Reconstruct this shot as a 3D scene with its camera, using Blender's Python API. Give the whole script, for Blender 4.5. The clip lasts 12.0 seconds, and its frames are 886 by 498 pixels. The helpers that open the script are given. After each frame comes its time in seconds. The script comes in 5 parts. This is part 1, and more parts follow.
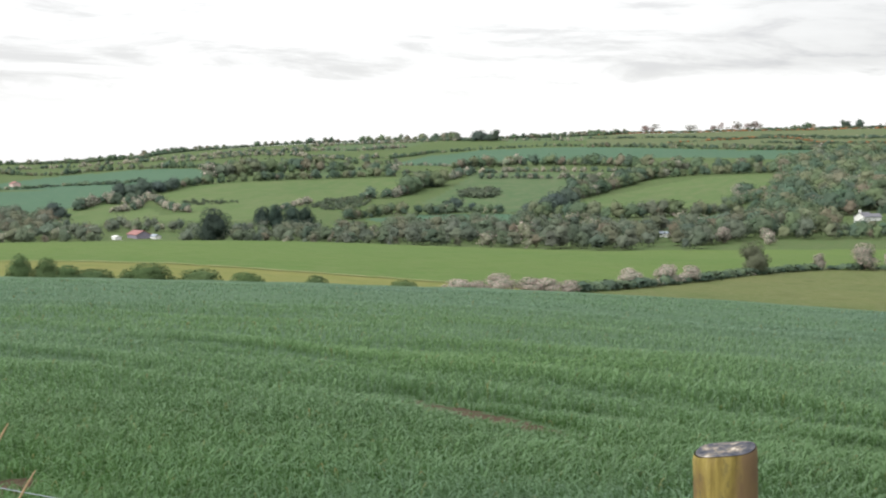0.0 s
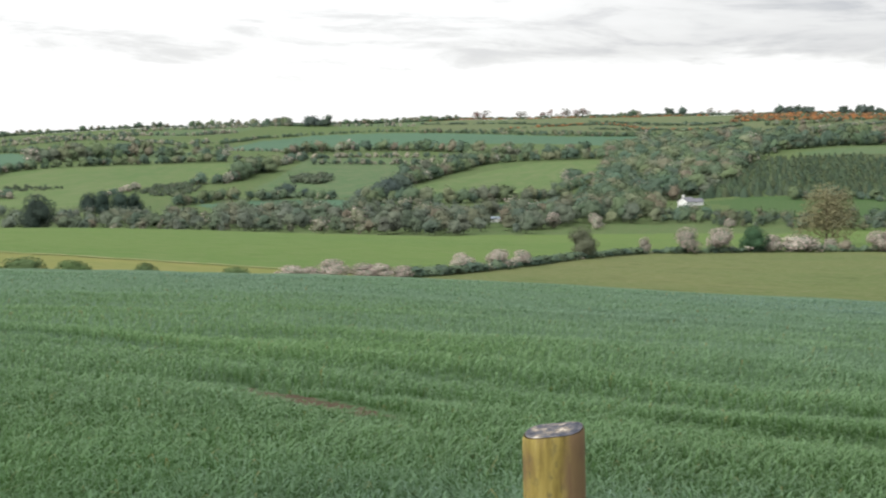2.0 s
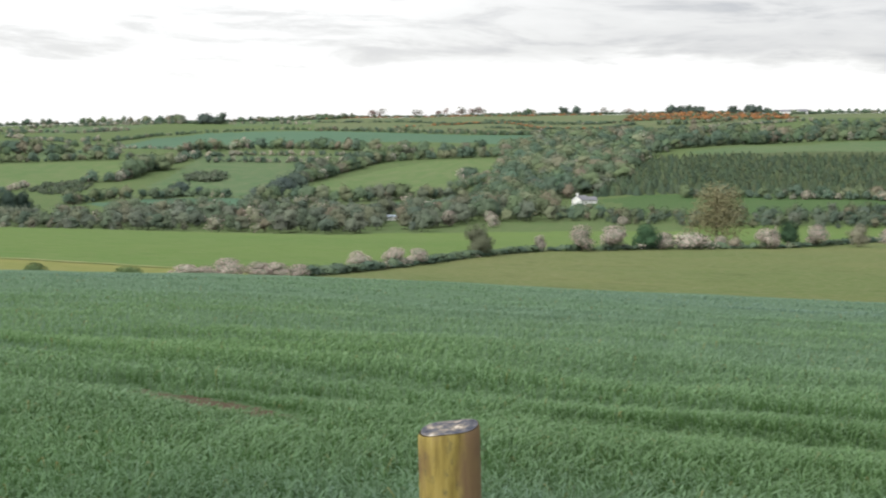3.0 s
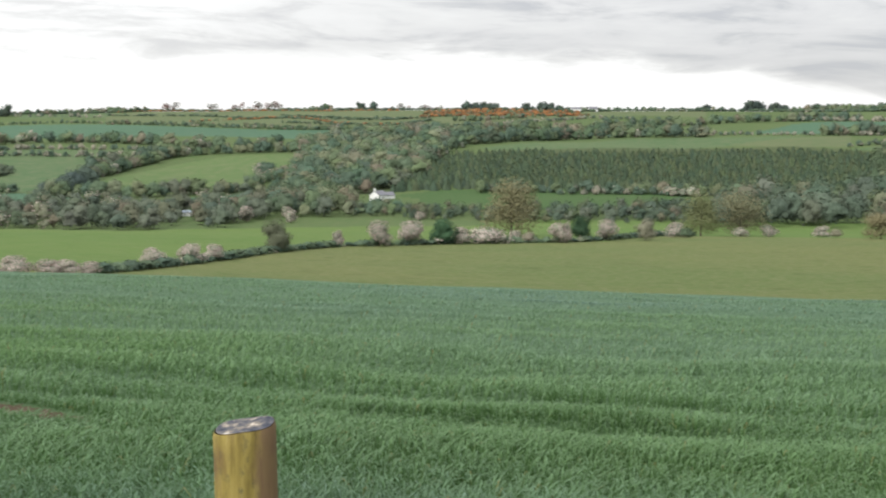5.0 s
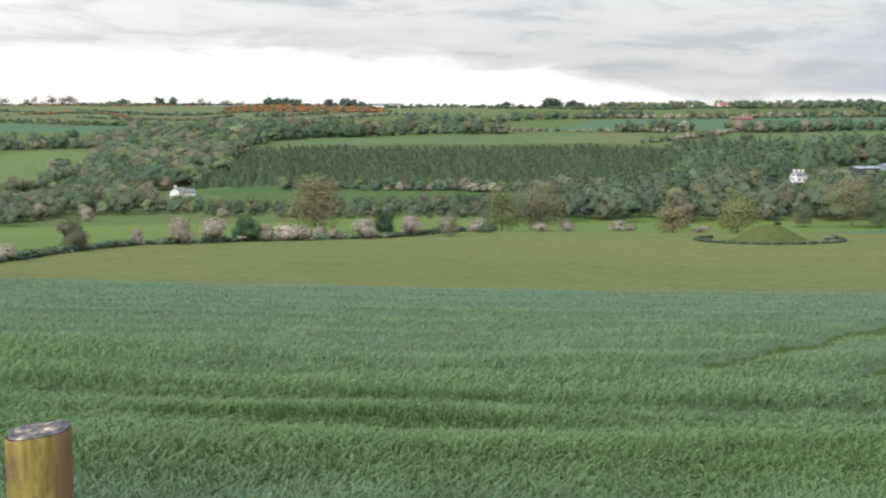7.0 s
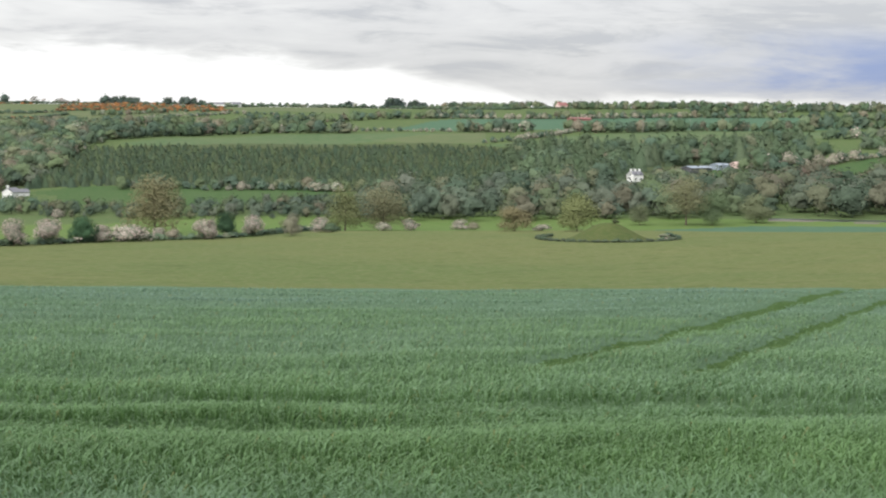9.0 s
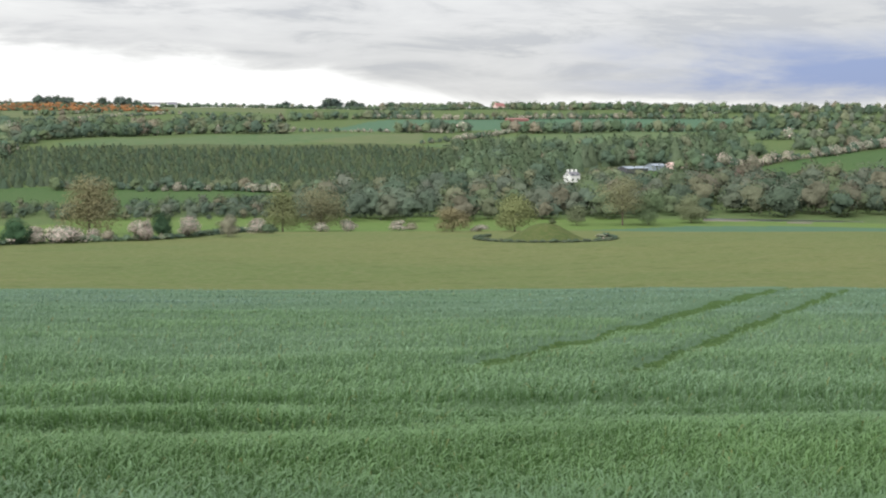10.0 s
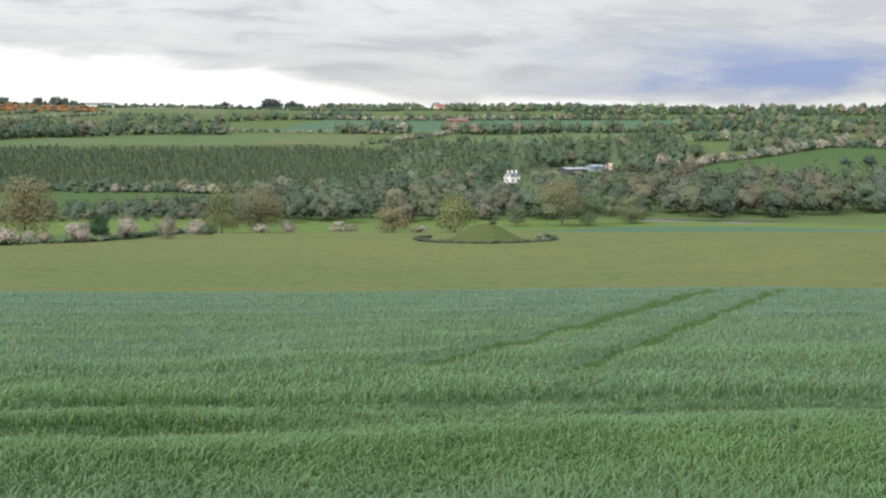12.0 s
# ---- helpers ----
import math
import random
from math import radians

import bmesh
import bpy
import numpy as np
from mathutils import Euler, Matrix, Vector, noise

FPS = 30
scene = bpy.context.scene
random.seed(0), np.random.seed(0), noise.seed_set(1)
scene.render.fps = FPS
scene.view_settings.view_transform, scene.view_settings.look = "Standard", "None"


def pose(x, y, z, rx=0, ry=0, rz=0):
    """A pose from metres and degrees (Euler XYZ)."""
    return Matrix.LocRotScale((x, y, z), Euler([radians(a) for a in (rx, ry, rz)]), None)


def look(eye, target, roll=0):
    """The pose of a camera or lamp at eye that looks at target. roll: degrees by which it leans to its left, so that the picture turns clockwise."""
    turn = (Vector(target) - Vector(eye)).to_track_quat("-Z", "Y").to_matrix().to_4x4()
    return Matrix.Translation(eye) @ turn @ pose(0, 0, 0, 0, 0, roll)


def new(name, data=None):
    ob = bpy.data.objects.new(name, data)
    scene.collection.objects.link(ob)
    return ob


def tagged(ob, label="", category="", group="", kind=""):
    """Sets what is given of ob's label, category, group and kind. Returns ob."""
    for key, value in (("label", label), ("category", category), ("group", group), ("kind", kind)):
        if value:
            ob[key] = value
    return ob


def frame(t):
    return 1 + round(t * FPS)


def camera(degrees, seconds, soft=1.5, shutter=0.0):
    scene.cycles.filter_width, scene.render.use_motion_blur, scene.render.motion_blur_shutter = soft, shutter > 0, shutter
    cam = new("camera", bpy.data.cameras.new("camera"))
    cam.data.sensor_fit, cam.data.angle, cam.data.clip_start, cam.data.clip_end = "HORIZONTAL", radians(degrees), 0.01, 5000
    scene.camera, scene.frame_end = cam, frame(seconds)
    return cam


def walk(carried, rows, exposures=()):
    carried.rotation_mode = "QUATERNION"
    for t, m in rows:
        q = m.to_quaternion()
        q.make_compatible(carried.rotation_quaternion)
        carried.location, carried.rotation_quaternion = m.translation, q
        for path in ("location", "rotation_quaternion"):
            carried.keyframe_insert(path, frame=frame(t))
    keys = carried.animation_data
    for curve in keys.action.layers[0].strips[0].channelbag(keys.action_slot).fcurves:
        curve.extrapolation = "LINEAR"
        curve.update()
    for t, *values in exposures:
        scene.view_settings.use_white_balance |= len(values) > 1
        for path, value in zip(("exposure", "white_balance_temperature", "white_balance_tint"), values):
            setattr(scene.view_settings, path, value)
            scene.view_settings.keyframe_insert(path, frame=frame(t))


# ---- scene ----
# The camera stands on the verge of a field above a river valley and pans from left to right.
# Bearings are degrees to the left of the y axis; distances are from the foot of the camera.
cam = camera(36.41, 12.0, soft=2.0, shutter=0.5)
EYE, PIVOT = 1.65, 0.026
ROWS = [
    (0.0, 22.119, -3.494, -0.554), (0.5, 20.589, -3.645, -0.583), (1.0, 18.998, -3.879, -0.527),
    (1.5, 17.246, -4.092, -0.504), (2.0, 15.023, -4.164, -0.439), (2.5, 12.939, -4.240, -0.376),
    (3.0, 10.607, -4.265, -0.298), (5.0, 2.008, -4.490, 0.010), (5.5, 0.000, -4.500, 0.005),
    (6.0, -2.170, -4.549, 0.009), (6.5, -4.137, -4.587, 0.039), (7.0, -6.339, -4.640, 0.094),
    (7.5, -8.220, -4.652, 0.114), (9.5, -14.418, -4.624, 0.265), (10.0, -15.653, -4.604, 0.263),
    (10.5, -16.555, -4.589, 0.264), (11.0, -17.481, -4.566, 0.285), (11.5, -17.914, -4.557, 0.288),
    (12.0, -18.188, -4.553, 0.296),
]
walk(cam, [(t, pose(-PIVOT * math.sin(radians(yaw)), PIVOT * math.cos(radians(yaw)), EYE, 90 + pitch, 0, yaw) @ pose(0, 0, 0, 0, 0, roll))
           for t, yaw, pitch, roll in ROWS])
scene.view_settings.exposure = 0.0


# ---- light: bright broken overcast, a hidden sun behind the camera's left ----
def node(nt, kind, **sets):
    n = nt.nodes.new(kind)
    for key, value in sets.items():
        if key in n.inputs:
            n.inputs[key].default_value = value
        else:
            setattr(n, key, value)
    return n


def maths(nt, op, a, b=None, c=None):
    n = nt.nodes.new("ShaderNodeMath")
    n.operation = op
    for i, v in enumerate((a, b, c)):
        if v is None:
            continue
        if isinstance(v, (int, float)):
            n.inputs[i].default_value = v
        else:
            nt.links.new(v, n.inputs[i])
    return n.outputs[0]


def ramp(nt, fac, stops):
    n = nt.nodes.new("ShaderNodeValToRGB")
    while len(n.color_ramp.elements) < len(stops):
        n.color_ramp.elements.new(0.5)
    for e, (p, c) in zip(n.color_ramp.elements, stops):
        e.position = p
        e.color = (*c, 1) if not isinstance(c, (int, float)) else (c, c, c, 1)
    nt.links.new(fac, n.inputs[0])
    return n.outputs[0]


def blend(nt, fac, a, b, kind="MIX"):
    n = nt.nodes.new("ShaderNodeMix")
    n.data_type, n.blend_type = "RGBA", kind
    for sock, v in ((n.inputs[0], fac), (n.inputs[6], a), (n.inputs[7], b)):
        if isinstance(v, (int, float)):
            sock.default_value = v
        elif isinstance(v, tuple):
            sock.default_value = (*v, 1)
        else:
            nt.links.new(v, sock)
    return n.outputs[2]


world = bpy.data.worlds.new("sky")
scene.world = world
world.use_nodes = True
W = world.node_tree
W.nodes.clear()
sky = node(W, "ShaderNodeTexSky", sky_type="NISHITA", sun_disc=False, sun_elevation=radians(29), sun_rotation=radians(215))
sky_bg = node(W, "ShaderNodeBackground", Strength=0.11)
W.links.new(sky.outputs[0], sky_bg.inputs[0])
geo = node(W, "ShaderNodeTexCoord")
sep = node(W, "ShaderNodeSeparateXYZ")
W.links.new(geo.outputs["Generated"], sep.inputs[0])
up = maths(W, "MAXIMUM", sep.outputs[2], 0.0)
# bearing to the right of the y axis and elevation, in degrees
bearing = maths(W, "MULTIPLY", maths(W, "ARCTAN2", sep.outputs[0], sep.outputs[1]), 57.296)
elev = maths(W, "MULTIPLY", maths(W, "ARCSINE", sep.outputs[2]), 57.296)


def sky_noise(wide, tall, slope, seed, detail, rough, distort):
    """Cloud lumps, wide by tall degrees, sinking to the right by the slope."""
    at = node(W, "ShaderNodeCombineXYZ")
    W.links.new(maths(W, "DIVIDE", bearing, wide), at.inputs[0])
    W.links.new(maths(W, "DIVIDE", maths(W, "ADD", elev, maths(W, "MULTIPLY", bearing, slope)), tall), at.inputs[1])
    at.inputs[2].default_value = seed
    n = node(W, "ShaderNodeTexNoise", Scale=1.0, Detail=detail, Roughness=rough, Distortion=distort)
    W.links.new(at.outputs[0], n.inputs[0])
    return n.outputs[0]


def step(value, low, high):
    n = W.nodes.new("ShaderNodeMapRange")
    n.interpolation_type = "SMOOTHSTEP"
    W.links.new(value, n.inputs[0])
    n.inputs[1].default_value, n.inputs[2].default_value = low, high
    return n.outputs[0]


lumps = sky_noise(9.0, 2.2, 0.02, 3.7, 7.0, 0.6, 0.5)
streaks = sky_noise(6.0, 1.05, 0.035, 9.1, 7.0, 0.62, 0.4)
patches = sky_noise(16.0, 2.6, 0.03, 5.3, 6.0, 0.6, 0.4)
# the lower edge of the deck: a bright gap above the ridge that closes towards the right
edge = maths(W, "SUBTRACT", 3.45, maths(W, "MULTIPLY", step(bearing, 3.0, 20.0), 2.0))
above = maths(W, "ADD", maths(W, "SUBTRACT", elev, edge), maths(W, "MULTIPLY", maths(W, "SUBTRACT", lumps, 0.5), 2.6))
deck = maths(W, "MULTIPLY", step(above, -0.05, 0.75), maths(W, "ADD", maths(W, "MULTIPLY", step(bearing, -22.0, 10.0), 0.86), 0.14))
wisps = maths(W, "MULTIPLY", maths(W, "MULTIPLY", step(streaks, 0.46, 0.68), step(elev, 1.8, 4.0)), 0.36)
thick = maths(W, "MINIMUM", maths(W, "ADD", maths(W, "MULTIPLY", deck, maths(W, "ADD", maths(W, "MULTIPLY", patches, 0.85), maths(W, "ADD", maths(W, "MULTIPLY", streaks, 0.7), -0.10))), maths(W, "ADD", wisps, maths(W, "MULTIPLY", step(bearing, 12.0, 34.0), 0.22))), 1.0)
tone = ramp(W, thick, [(0.0, (1.14, 1.14, 1.14)), (0.2, (0.98, 0.98, 0.98)), (0.42, (0.83, 0.83, 0.83)), (0.62, (0.74, 0.74, 0.75)), (0.82, (0.65, 0.655, 0.67)), (1.0, (0.57, 0.58, 0.61))])
# rain-blue distance under the deck on the far right
rain = maths(W, "MULTIPLY", maths(W, "MULTIPLY", step(bearing, 18.0, 30.0), maths(W, "SUBTRACT", step(above, 0.1, 1.3), step(elev, 3.2, 5.0))), maths(W, "ADD", maths(W, "MULTIPLY", step(lumps, 0.36, 0.62), 0.8), 0.2))
tone = blend(W, maths(W, "MAXIMUM", rain, 0.0), tone, (0.31, 0.39, 0.64))
cloud_bg = node(W, "ShaderNodeBackground", Strength=1.0)
W.links.new(tone, cloud_bg.inputs[0])
# brighter overhead, and round the veiled sun behind the camera
SUN_FROM = Vector((-0.50, -0.72, 0.48)).normalized()
toward = node(W, "ShaderNodeVectorMath", operation="DOT_PRODUCT")
W.links.new(geo.outputs["Generated"], toward.inputs[0])
toward.inputs[1].default_value = SUN_FROM
glow = maths(W, "MULTIPLY", maths(W, "POWER", maths(W, "MAXIMUM", toward.outputs["Value"], 0.0), 2.0), 1.1)
W.links.new(maths(W, "ADD", maths(W, "ADD", maths(W, "MULTIPLY", up, 1.6), 0.93), glow), cloud_bg.inputs[1])
mixed = node(W, "ShaderNodeMixShader")
mixed.inputs[0].default_value = 0.93
W.links.new(sky_bg.outputs[0], mixed.inputs[1])
W.links.new(cloud_bg.outputs[0], mixed.inputs[2])
out = node(W, "ShaderNodeOutputWorld")
W.links.new(mixed.outputs[0], out.inputs[0])

sun = new("sun", bpy.data.lights.new("sun", "SUN"))
sun.data.energy, sun.data.angle, sun.data.color = 1.25, radians(18), (1.0, 0.95, 0.86)
sun.matrix_world = look(SUN_FROM * 100, (0, 0, 0))


# ---- materials ----
def material(name, rough=0.85, gloss=0.2):
    m = bpy.data.materials.new(name)
    m.use_nodes = True
    nt = m.node_tree
    b = nt.nodes["Principled BSDF"]
    b.inputs["Roughness"].default_value = rough
    b.inputs["Specular IOR Level"].default_value = gloss
    return m, nt, b


def where(nt, scale=(1, 1, 1), turn=0.0):
    g = nt.nodes.new("ShaderNodeNewGeometry")
    mp = nt.nodes.new("ShaderNodeMapping")
    mp.inputs["Scale"].default_value = scale
    mp.inputs["Rotation"].default_value = (0, 0, radians(turn))
    nt.links.new(g.outputs["Position"], mp.inputs[0])
    return mp.outputs[0]


def noise_at(nt, at, scale, detail=4.0, rough=0.6):
    n = node(nt, "ShaderNodeTexNoise", Scale=scale, Detail=detail, Roughness=rough)
    nt.links.new(at, n.inputs[0])
    return n.outputs[0]


def field_material(name, low, high, third, broad=0.02, fine=0.5, stretch=(1, 1, 1), turn=0.0, bump=0.3, clumps=0.0):
    """Grass or crop seen from afar: two greens in broad drifts, a third in fine flecks."""
    m, nt, b = material(name, 0.95, 0.05)
    at = where(nt)
    lined = where(nt, stretch, turn)
    drift = ramp(nt, noise_at(nt, lined, broad, 5.0), [(0.34, 0.0), (0.66, 1.0)])
    fleck = ramp(nt, noise_at(nt, lined, fine, 6.0, 0.7), [(0.42, 0.0), (0.7, 1.0)])
    col = blend(nt, drift, low, high)
    col = blend(nt, fleck, col, third)
    if clumps:
        # darker tussocks in short rows
        tuft = ramp(nt, noise_at(nt, where(nt, (0.3, 0.55, 1), turn), 0.55, 5.0, 0.7), [(0.55, 0.0), (0.68, clumps)])
        col = blend(nt, tuft, col, tuple(0.62 * c for c in low))
    nt.links.new(col, b.inputs["Base Color"])
    bp = node(nt, "ShaderNodeBump", Strength=bump, Distance=0.3)
    nt.links.new(noise_at(nt, at, fine * 2, 5.0, 0.7), bp.inputs["Height"])
    nt.links.new(bp.outputs[0], b.inputs["Normal"])
    return m


def crop_floor():
    """Floor of the crop: leaf near by with the blades' shade put into its colour, closed canopy further off, wheel
    tracks trodden and darkened for the shade in their gaps, and one bare patch.
    """
    m, nt, b = material("crop_floor", 0.95, 0.04)
    at = where(nt)
    lined = where(nt, (0.35, 1.5, 1), 4)
    sep = node(nt, "ShaderNodeSeparateXYZ")
    nt.links.new(at, sep.inputs[0])
    x, y = sep.outputs[0], sep.outputs[1]
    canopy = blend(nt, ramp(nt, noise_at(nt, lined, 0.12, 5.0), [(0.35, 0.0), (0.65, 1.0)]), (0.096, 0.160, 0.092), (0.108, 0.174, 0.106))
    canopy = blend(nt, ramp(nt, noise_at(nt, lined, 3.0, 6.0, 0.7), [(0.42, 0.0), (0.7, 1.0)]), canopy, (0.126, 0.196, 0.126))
    # dark greens carry the shade that standing blades would throw on the floor
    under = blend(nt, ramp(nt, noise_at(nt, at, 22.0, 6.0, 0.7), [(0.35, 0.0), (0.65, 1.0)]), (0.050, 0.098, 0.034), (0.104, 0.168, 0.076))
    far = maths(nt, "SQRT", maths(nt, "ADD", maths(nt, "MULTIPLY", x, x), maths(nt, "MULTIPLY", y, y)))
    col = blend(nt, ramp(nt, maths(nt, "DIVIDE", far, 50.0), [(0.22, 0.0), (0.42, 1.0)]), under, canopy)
    rag = maths(nt, "MULTIPLY", maths(nt, "SUBTRACT", noise_at(nt, at, 2.6, 6.0, 0.75), 0.5), 0.55)
    worn = None
    for a, c, d, half in ((0.787, -0.617, 6.548, 0.36), (0.787, -0.617, 4.357, 0.24)):
        # distance from a track's middle line, ragged at its edges
        off = maths(nt, "ADD", maths(nt, "ADD", maths(nt, "MULTIPLY", x, a), maths(nt, "MULTIPLY", y, c)), maths(nt, "ADD", rag, d))
        one = maths(nt, "MULTIPLY", maths(nt, "LESS_THAN", maths(nt, "ABSOLUTE", off), half), maths(nt, "GREATER_THAN", far, 17.6))
        worn = one if worn is None else maths(nt, "MAXIMUM", worn, one)
    # trodden leaf, its green darkened for the shade in the track gaps
    trod_shade = blend(nt, ramp(nt, noise_at(nt, at, 6.0, 6.0, 0.75), [(0.38, 0.0), (0.62, 1.0)]), (0.036, 0.076, 0.014), (0.080, 0.135, 0.036))
    col = blend(nt, maths(nt, "MULTIPLY", worn, 0.85), col, trod_shade)
    u = maths(nt, "DIVIDE", maths(nt, "ADD", x, 4.74), 1.2)
    v = maths(nt, "DIVIDE", maths(nt, "ADD", maths(nt, "ADD", y, maths(nt, "MULTIPLY", x, 0.634)), -9.665), 0.30)
    patch = maths(nt, "ADD", maths(nt, "ADD", maths(nt, "MULTIPLY", u, u), maths(nt, "MULTIPLY", v, v)), maths(nt, "MULTIPLY", maths(nt, "SUBTRACT", noise_at(nt, at, 4.5, 5.0, 0.7), 0.46), 8.0))
    soil = blend(nt, noise_at(nt, at, 14.0, 5.0), (0.070, 0.056, 0.038), (0.150, 0.108, 0.075))
    u = maths(nt, "DIVIDE", maths(nt, "ADD", x, 6.22), 0.2)
    v = maths(nt, "DIVIDE", maths(nt, "ADD", y, -7.2), 0.45)
    thin = maths(nt, "ADD", maths(nt, "MULTIPLY", u, u), maths(nt, "ADD", maths(nt, "MULTIPLY", v, v), maths(nt, "MULTIPLY", rag, 4.0)))
    col = blend(nt, maths(nt, "MAXIMUM", maths(nt, "LESS_THAN", patch, 0.85), maths(nt, "LESS_THAN", thin, 1.0)), col, soil)
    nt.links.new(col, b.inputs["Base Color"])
    bp = node(nt, "ShaderNodeBump", Strength=0.8, Distance=0.2)
    nt.links.new(noise_at(nt, at, 7.0, 6.0, 0.7), bp.inputs["Height"])
    nt.links.new(bp.outputs[0], b.inputs["Normal"])
    return m


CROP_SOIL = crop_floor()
MID = field_material("meadow_going_to_seed", (0.088, 0.130, 0.042), (0.122, 0.142, 0.052), (0.168, 0.166, 0.086), 0.03, 1.6, (0.45, 0.8, 1), 6, 0.8, 0.6)
PASTURE = field_material("pasture", (0.080, 0.142, 0.038), (0.098, 0.154, 0.044), (0.130, 0.164, 0.064), 0.015, 0.6, (0.3, 1, 1), 8, 0.9, 0.35)
# extra blue in these greens imitates haze on the far hill
HILL_PASTURE = field_material("hill_pasture_hazed", (0.066, 0.116, 0.052), (0.086, 0.128, 0.058), (0.112, 0.136, 0.074), 0.01, 0.15, (1, 0.5, 1), 0, 0.9)
TEAL = field_material("young_corn", (0.058, 0.116, 0.072), (0.066, 0.126, 0.078), (0.084, 0.136, 0.086), 0.008, 0.2, (1, 0.6, 1), 30)
YELLOW = field_material("yellowing_strip", (0.150, 0.160, 0.050), (0.122, 0.148, 0.044), (0.20, 0.19, 0.070), 0.03, 0.25, (1, 3, 1), 70, 0.7)
PALE = field_material("grazed_pasture", (0.085, 0.120, 0.055), (0.105, 0.132, 0.062), (0.125, 0.132, 0.074), 0.01, 0.1)
ROUGH = field_material("rough_grass", (0.066, 0.110, 0.040), (0.082, 0.122, 0.046), (0.108, 0.126, 0.060), 0.02, 0.3, bump=0.8)
SCRUB_FLOOR = field_material("wood_floor", (0.055, 0.080, 0.036), (0.068, 0.092, 0.040), (0.085, 0.095, 0.050), 0.03, 0.2)
VERGE = field_material("verge_grass", (0.065, 0.115, 0.035), (0.080, 0.125, 0.040), (0.11, 0.13, 0.05), 1.5, 9.0)
RIVER, _nt, _b = material("river_water", 0.3, 0.4)
_b.inputs["Base Color"].default_value = (0.05, 0.06, 0.05, 1)
SILT = field_material("river_silt", (0.12, 0.11, 0.09), (0.15, 0.135, 0.115), (0.18, 0.16, 0.14), 0.05, 0.6)
LUSH = field_material("lush_pasture", (0.044, 0.092, 0.032), (0.056, 0.102, 0.037), (0.080, 0.112, 0.050), 0.02, 0.6, (1, 0.5, 1), 40, 0.9)
# pasture green dulled and blued: hillside haze put into the colour
UPLAND = field_material("upland_grass_hazed", (0.080, 0.130, 0.048), (0.096, 0.142, 0.054), (0.122, 0.148, 0.070), 0.012, 0.12, (1, 0.4, 1), 20, 0.9)
GROUNDS = [ROUGH, CROP_SOIL, MID, PASTURE, HILL_PASTURE, TEAL, YELLOW, PALE, SCRUB_FLOOR, VERGE, RIVER, SILT, LUSH, UPLAND]
(G_ROUGH, G_CROP, G_MID, G_PASTURE, G_HILL, G_TEAL, G_YELLOW, G_PALE, G_WOOD, G_VERGE, G_RIVER, G_SILT, G_LUSH, G_UPLAND) = range(14)


# ---- the lie of the land: by bearing, falls from the verge over the brow of the crop field to the flood plain, then climbs the far ridge ----
BEAR = np.array([-36.0, -18.0, -12.0, -5.0, 4.0, 14.0, 22.0, 28.0, 32.5, 40.0])
BROW = np.array([0.1017, 0.1107, 0.1120, 0.1100, 0.1055, 0.0960, 0.0900, 0.0853, 0.0820, 0.0750])
MIDZ = np.array([-23.5, -25.3, -25.8, -25.8, -25.5, -24.0, -21.8, -20.4, -19.5, -18.7])
RISE = np.array([0.0225, 0.0225, 0.0222, 0.0228, 0.0240, 0.0222, 0.0186, 0.0185, 0.0128, 0.0045])
RINGS = np.array([0.0, 1.5, 2.6, 5.0, 20.0, 30.0, 44.0, 110.0, 190.0, 370.0, 540.0, 620.0, 1200.0, 2000.0, 2300.0, 4900.0])
EYE_Z, CROP_H, BROW_R = 1.65, 0.32, 44.0


def hermite(xs, ys, x):
    """Smooth curve through the knots without overshoot; ys has one column for each place in x."""
    d = np.diff(ys, axis=0) / np.diff(xs)[:, None]
    m = np.zeros_like(ys)
    both = d[:-1] * d[1:]
    m[1:-1] = np.where(both > 0, 2 * both / np.where(np.abs(d[:-1] + d[1:]) < 1e-9, 1e-9, d[:-1] + d[1:]), 0)
    m[0], m[-1] = d[0], d[-1]
    k = np.clip(np.searchsorted(xs, x) - 1, 0, len(xs) - 2)
    c = np.arange(len(x))
    h = xs[k + 1] - xs[k]
    u = (x - xs[k]) / h
    a, b, ma, mb = ys[k, c], ys[k + 1, c], m[k, c], m[k + 1, c]
    return (2 * u**3 - 3 * u**2 + 1) * a + (u**3 - 2 * u**2 + u) * h * ma + (3 * u**2 - 2 * u**3) * b + (u**3 - u**2) * h * mb


def soft_table(values, bearing):
    order = np.clip(bearing, -44, 46)
    return sum(np.interp(order + s, BEAR, values) for s in (-3, -1.5, 0, 1.5, 3)) / 5


def drift(x, y, s, seed):
    """Smooth variation between about -1 and 1 over the plan."""
    k = np.random.default_rng(seed)
    v = np.zeros_like(x)
    for i in range(7):
        a, f, p = k.uniform(0, 6.283), k.uniform(0.6, 1.8) / s, k.uniform(0, 6.283)
        v += np.sin((x * np.cos(a) + y * np.sin(a)) * f * 6.283 + p)
    return v / 3.2


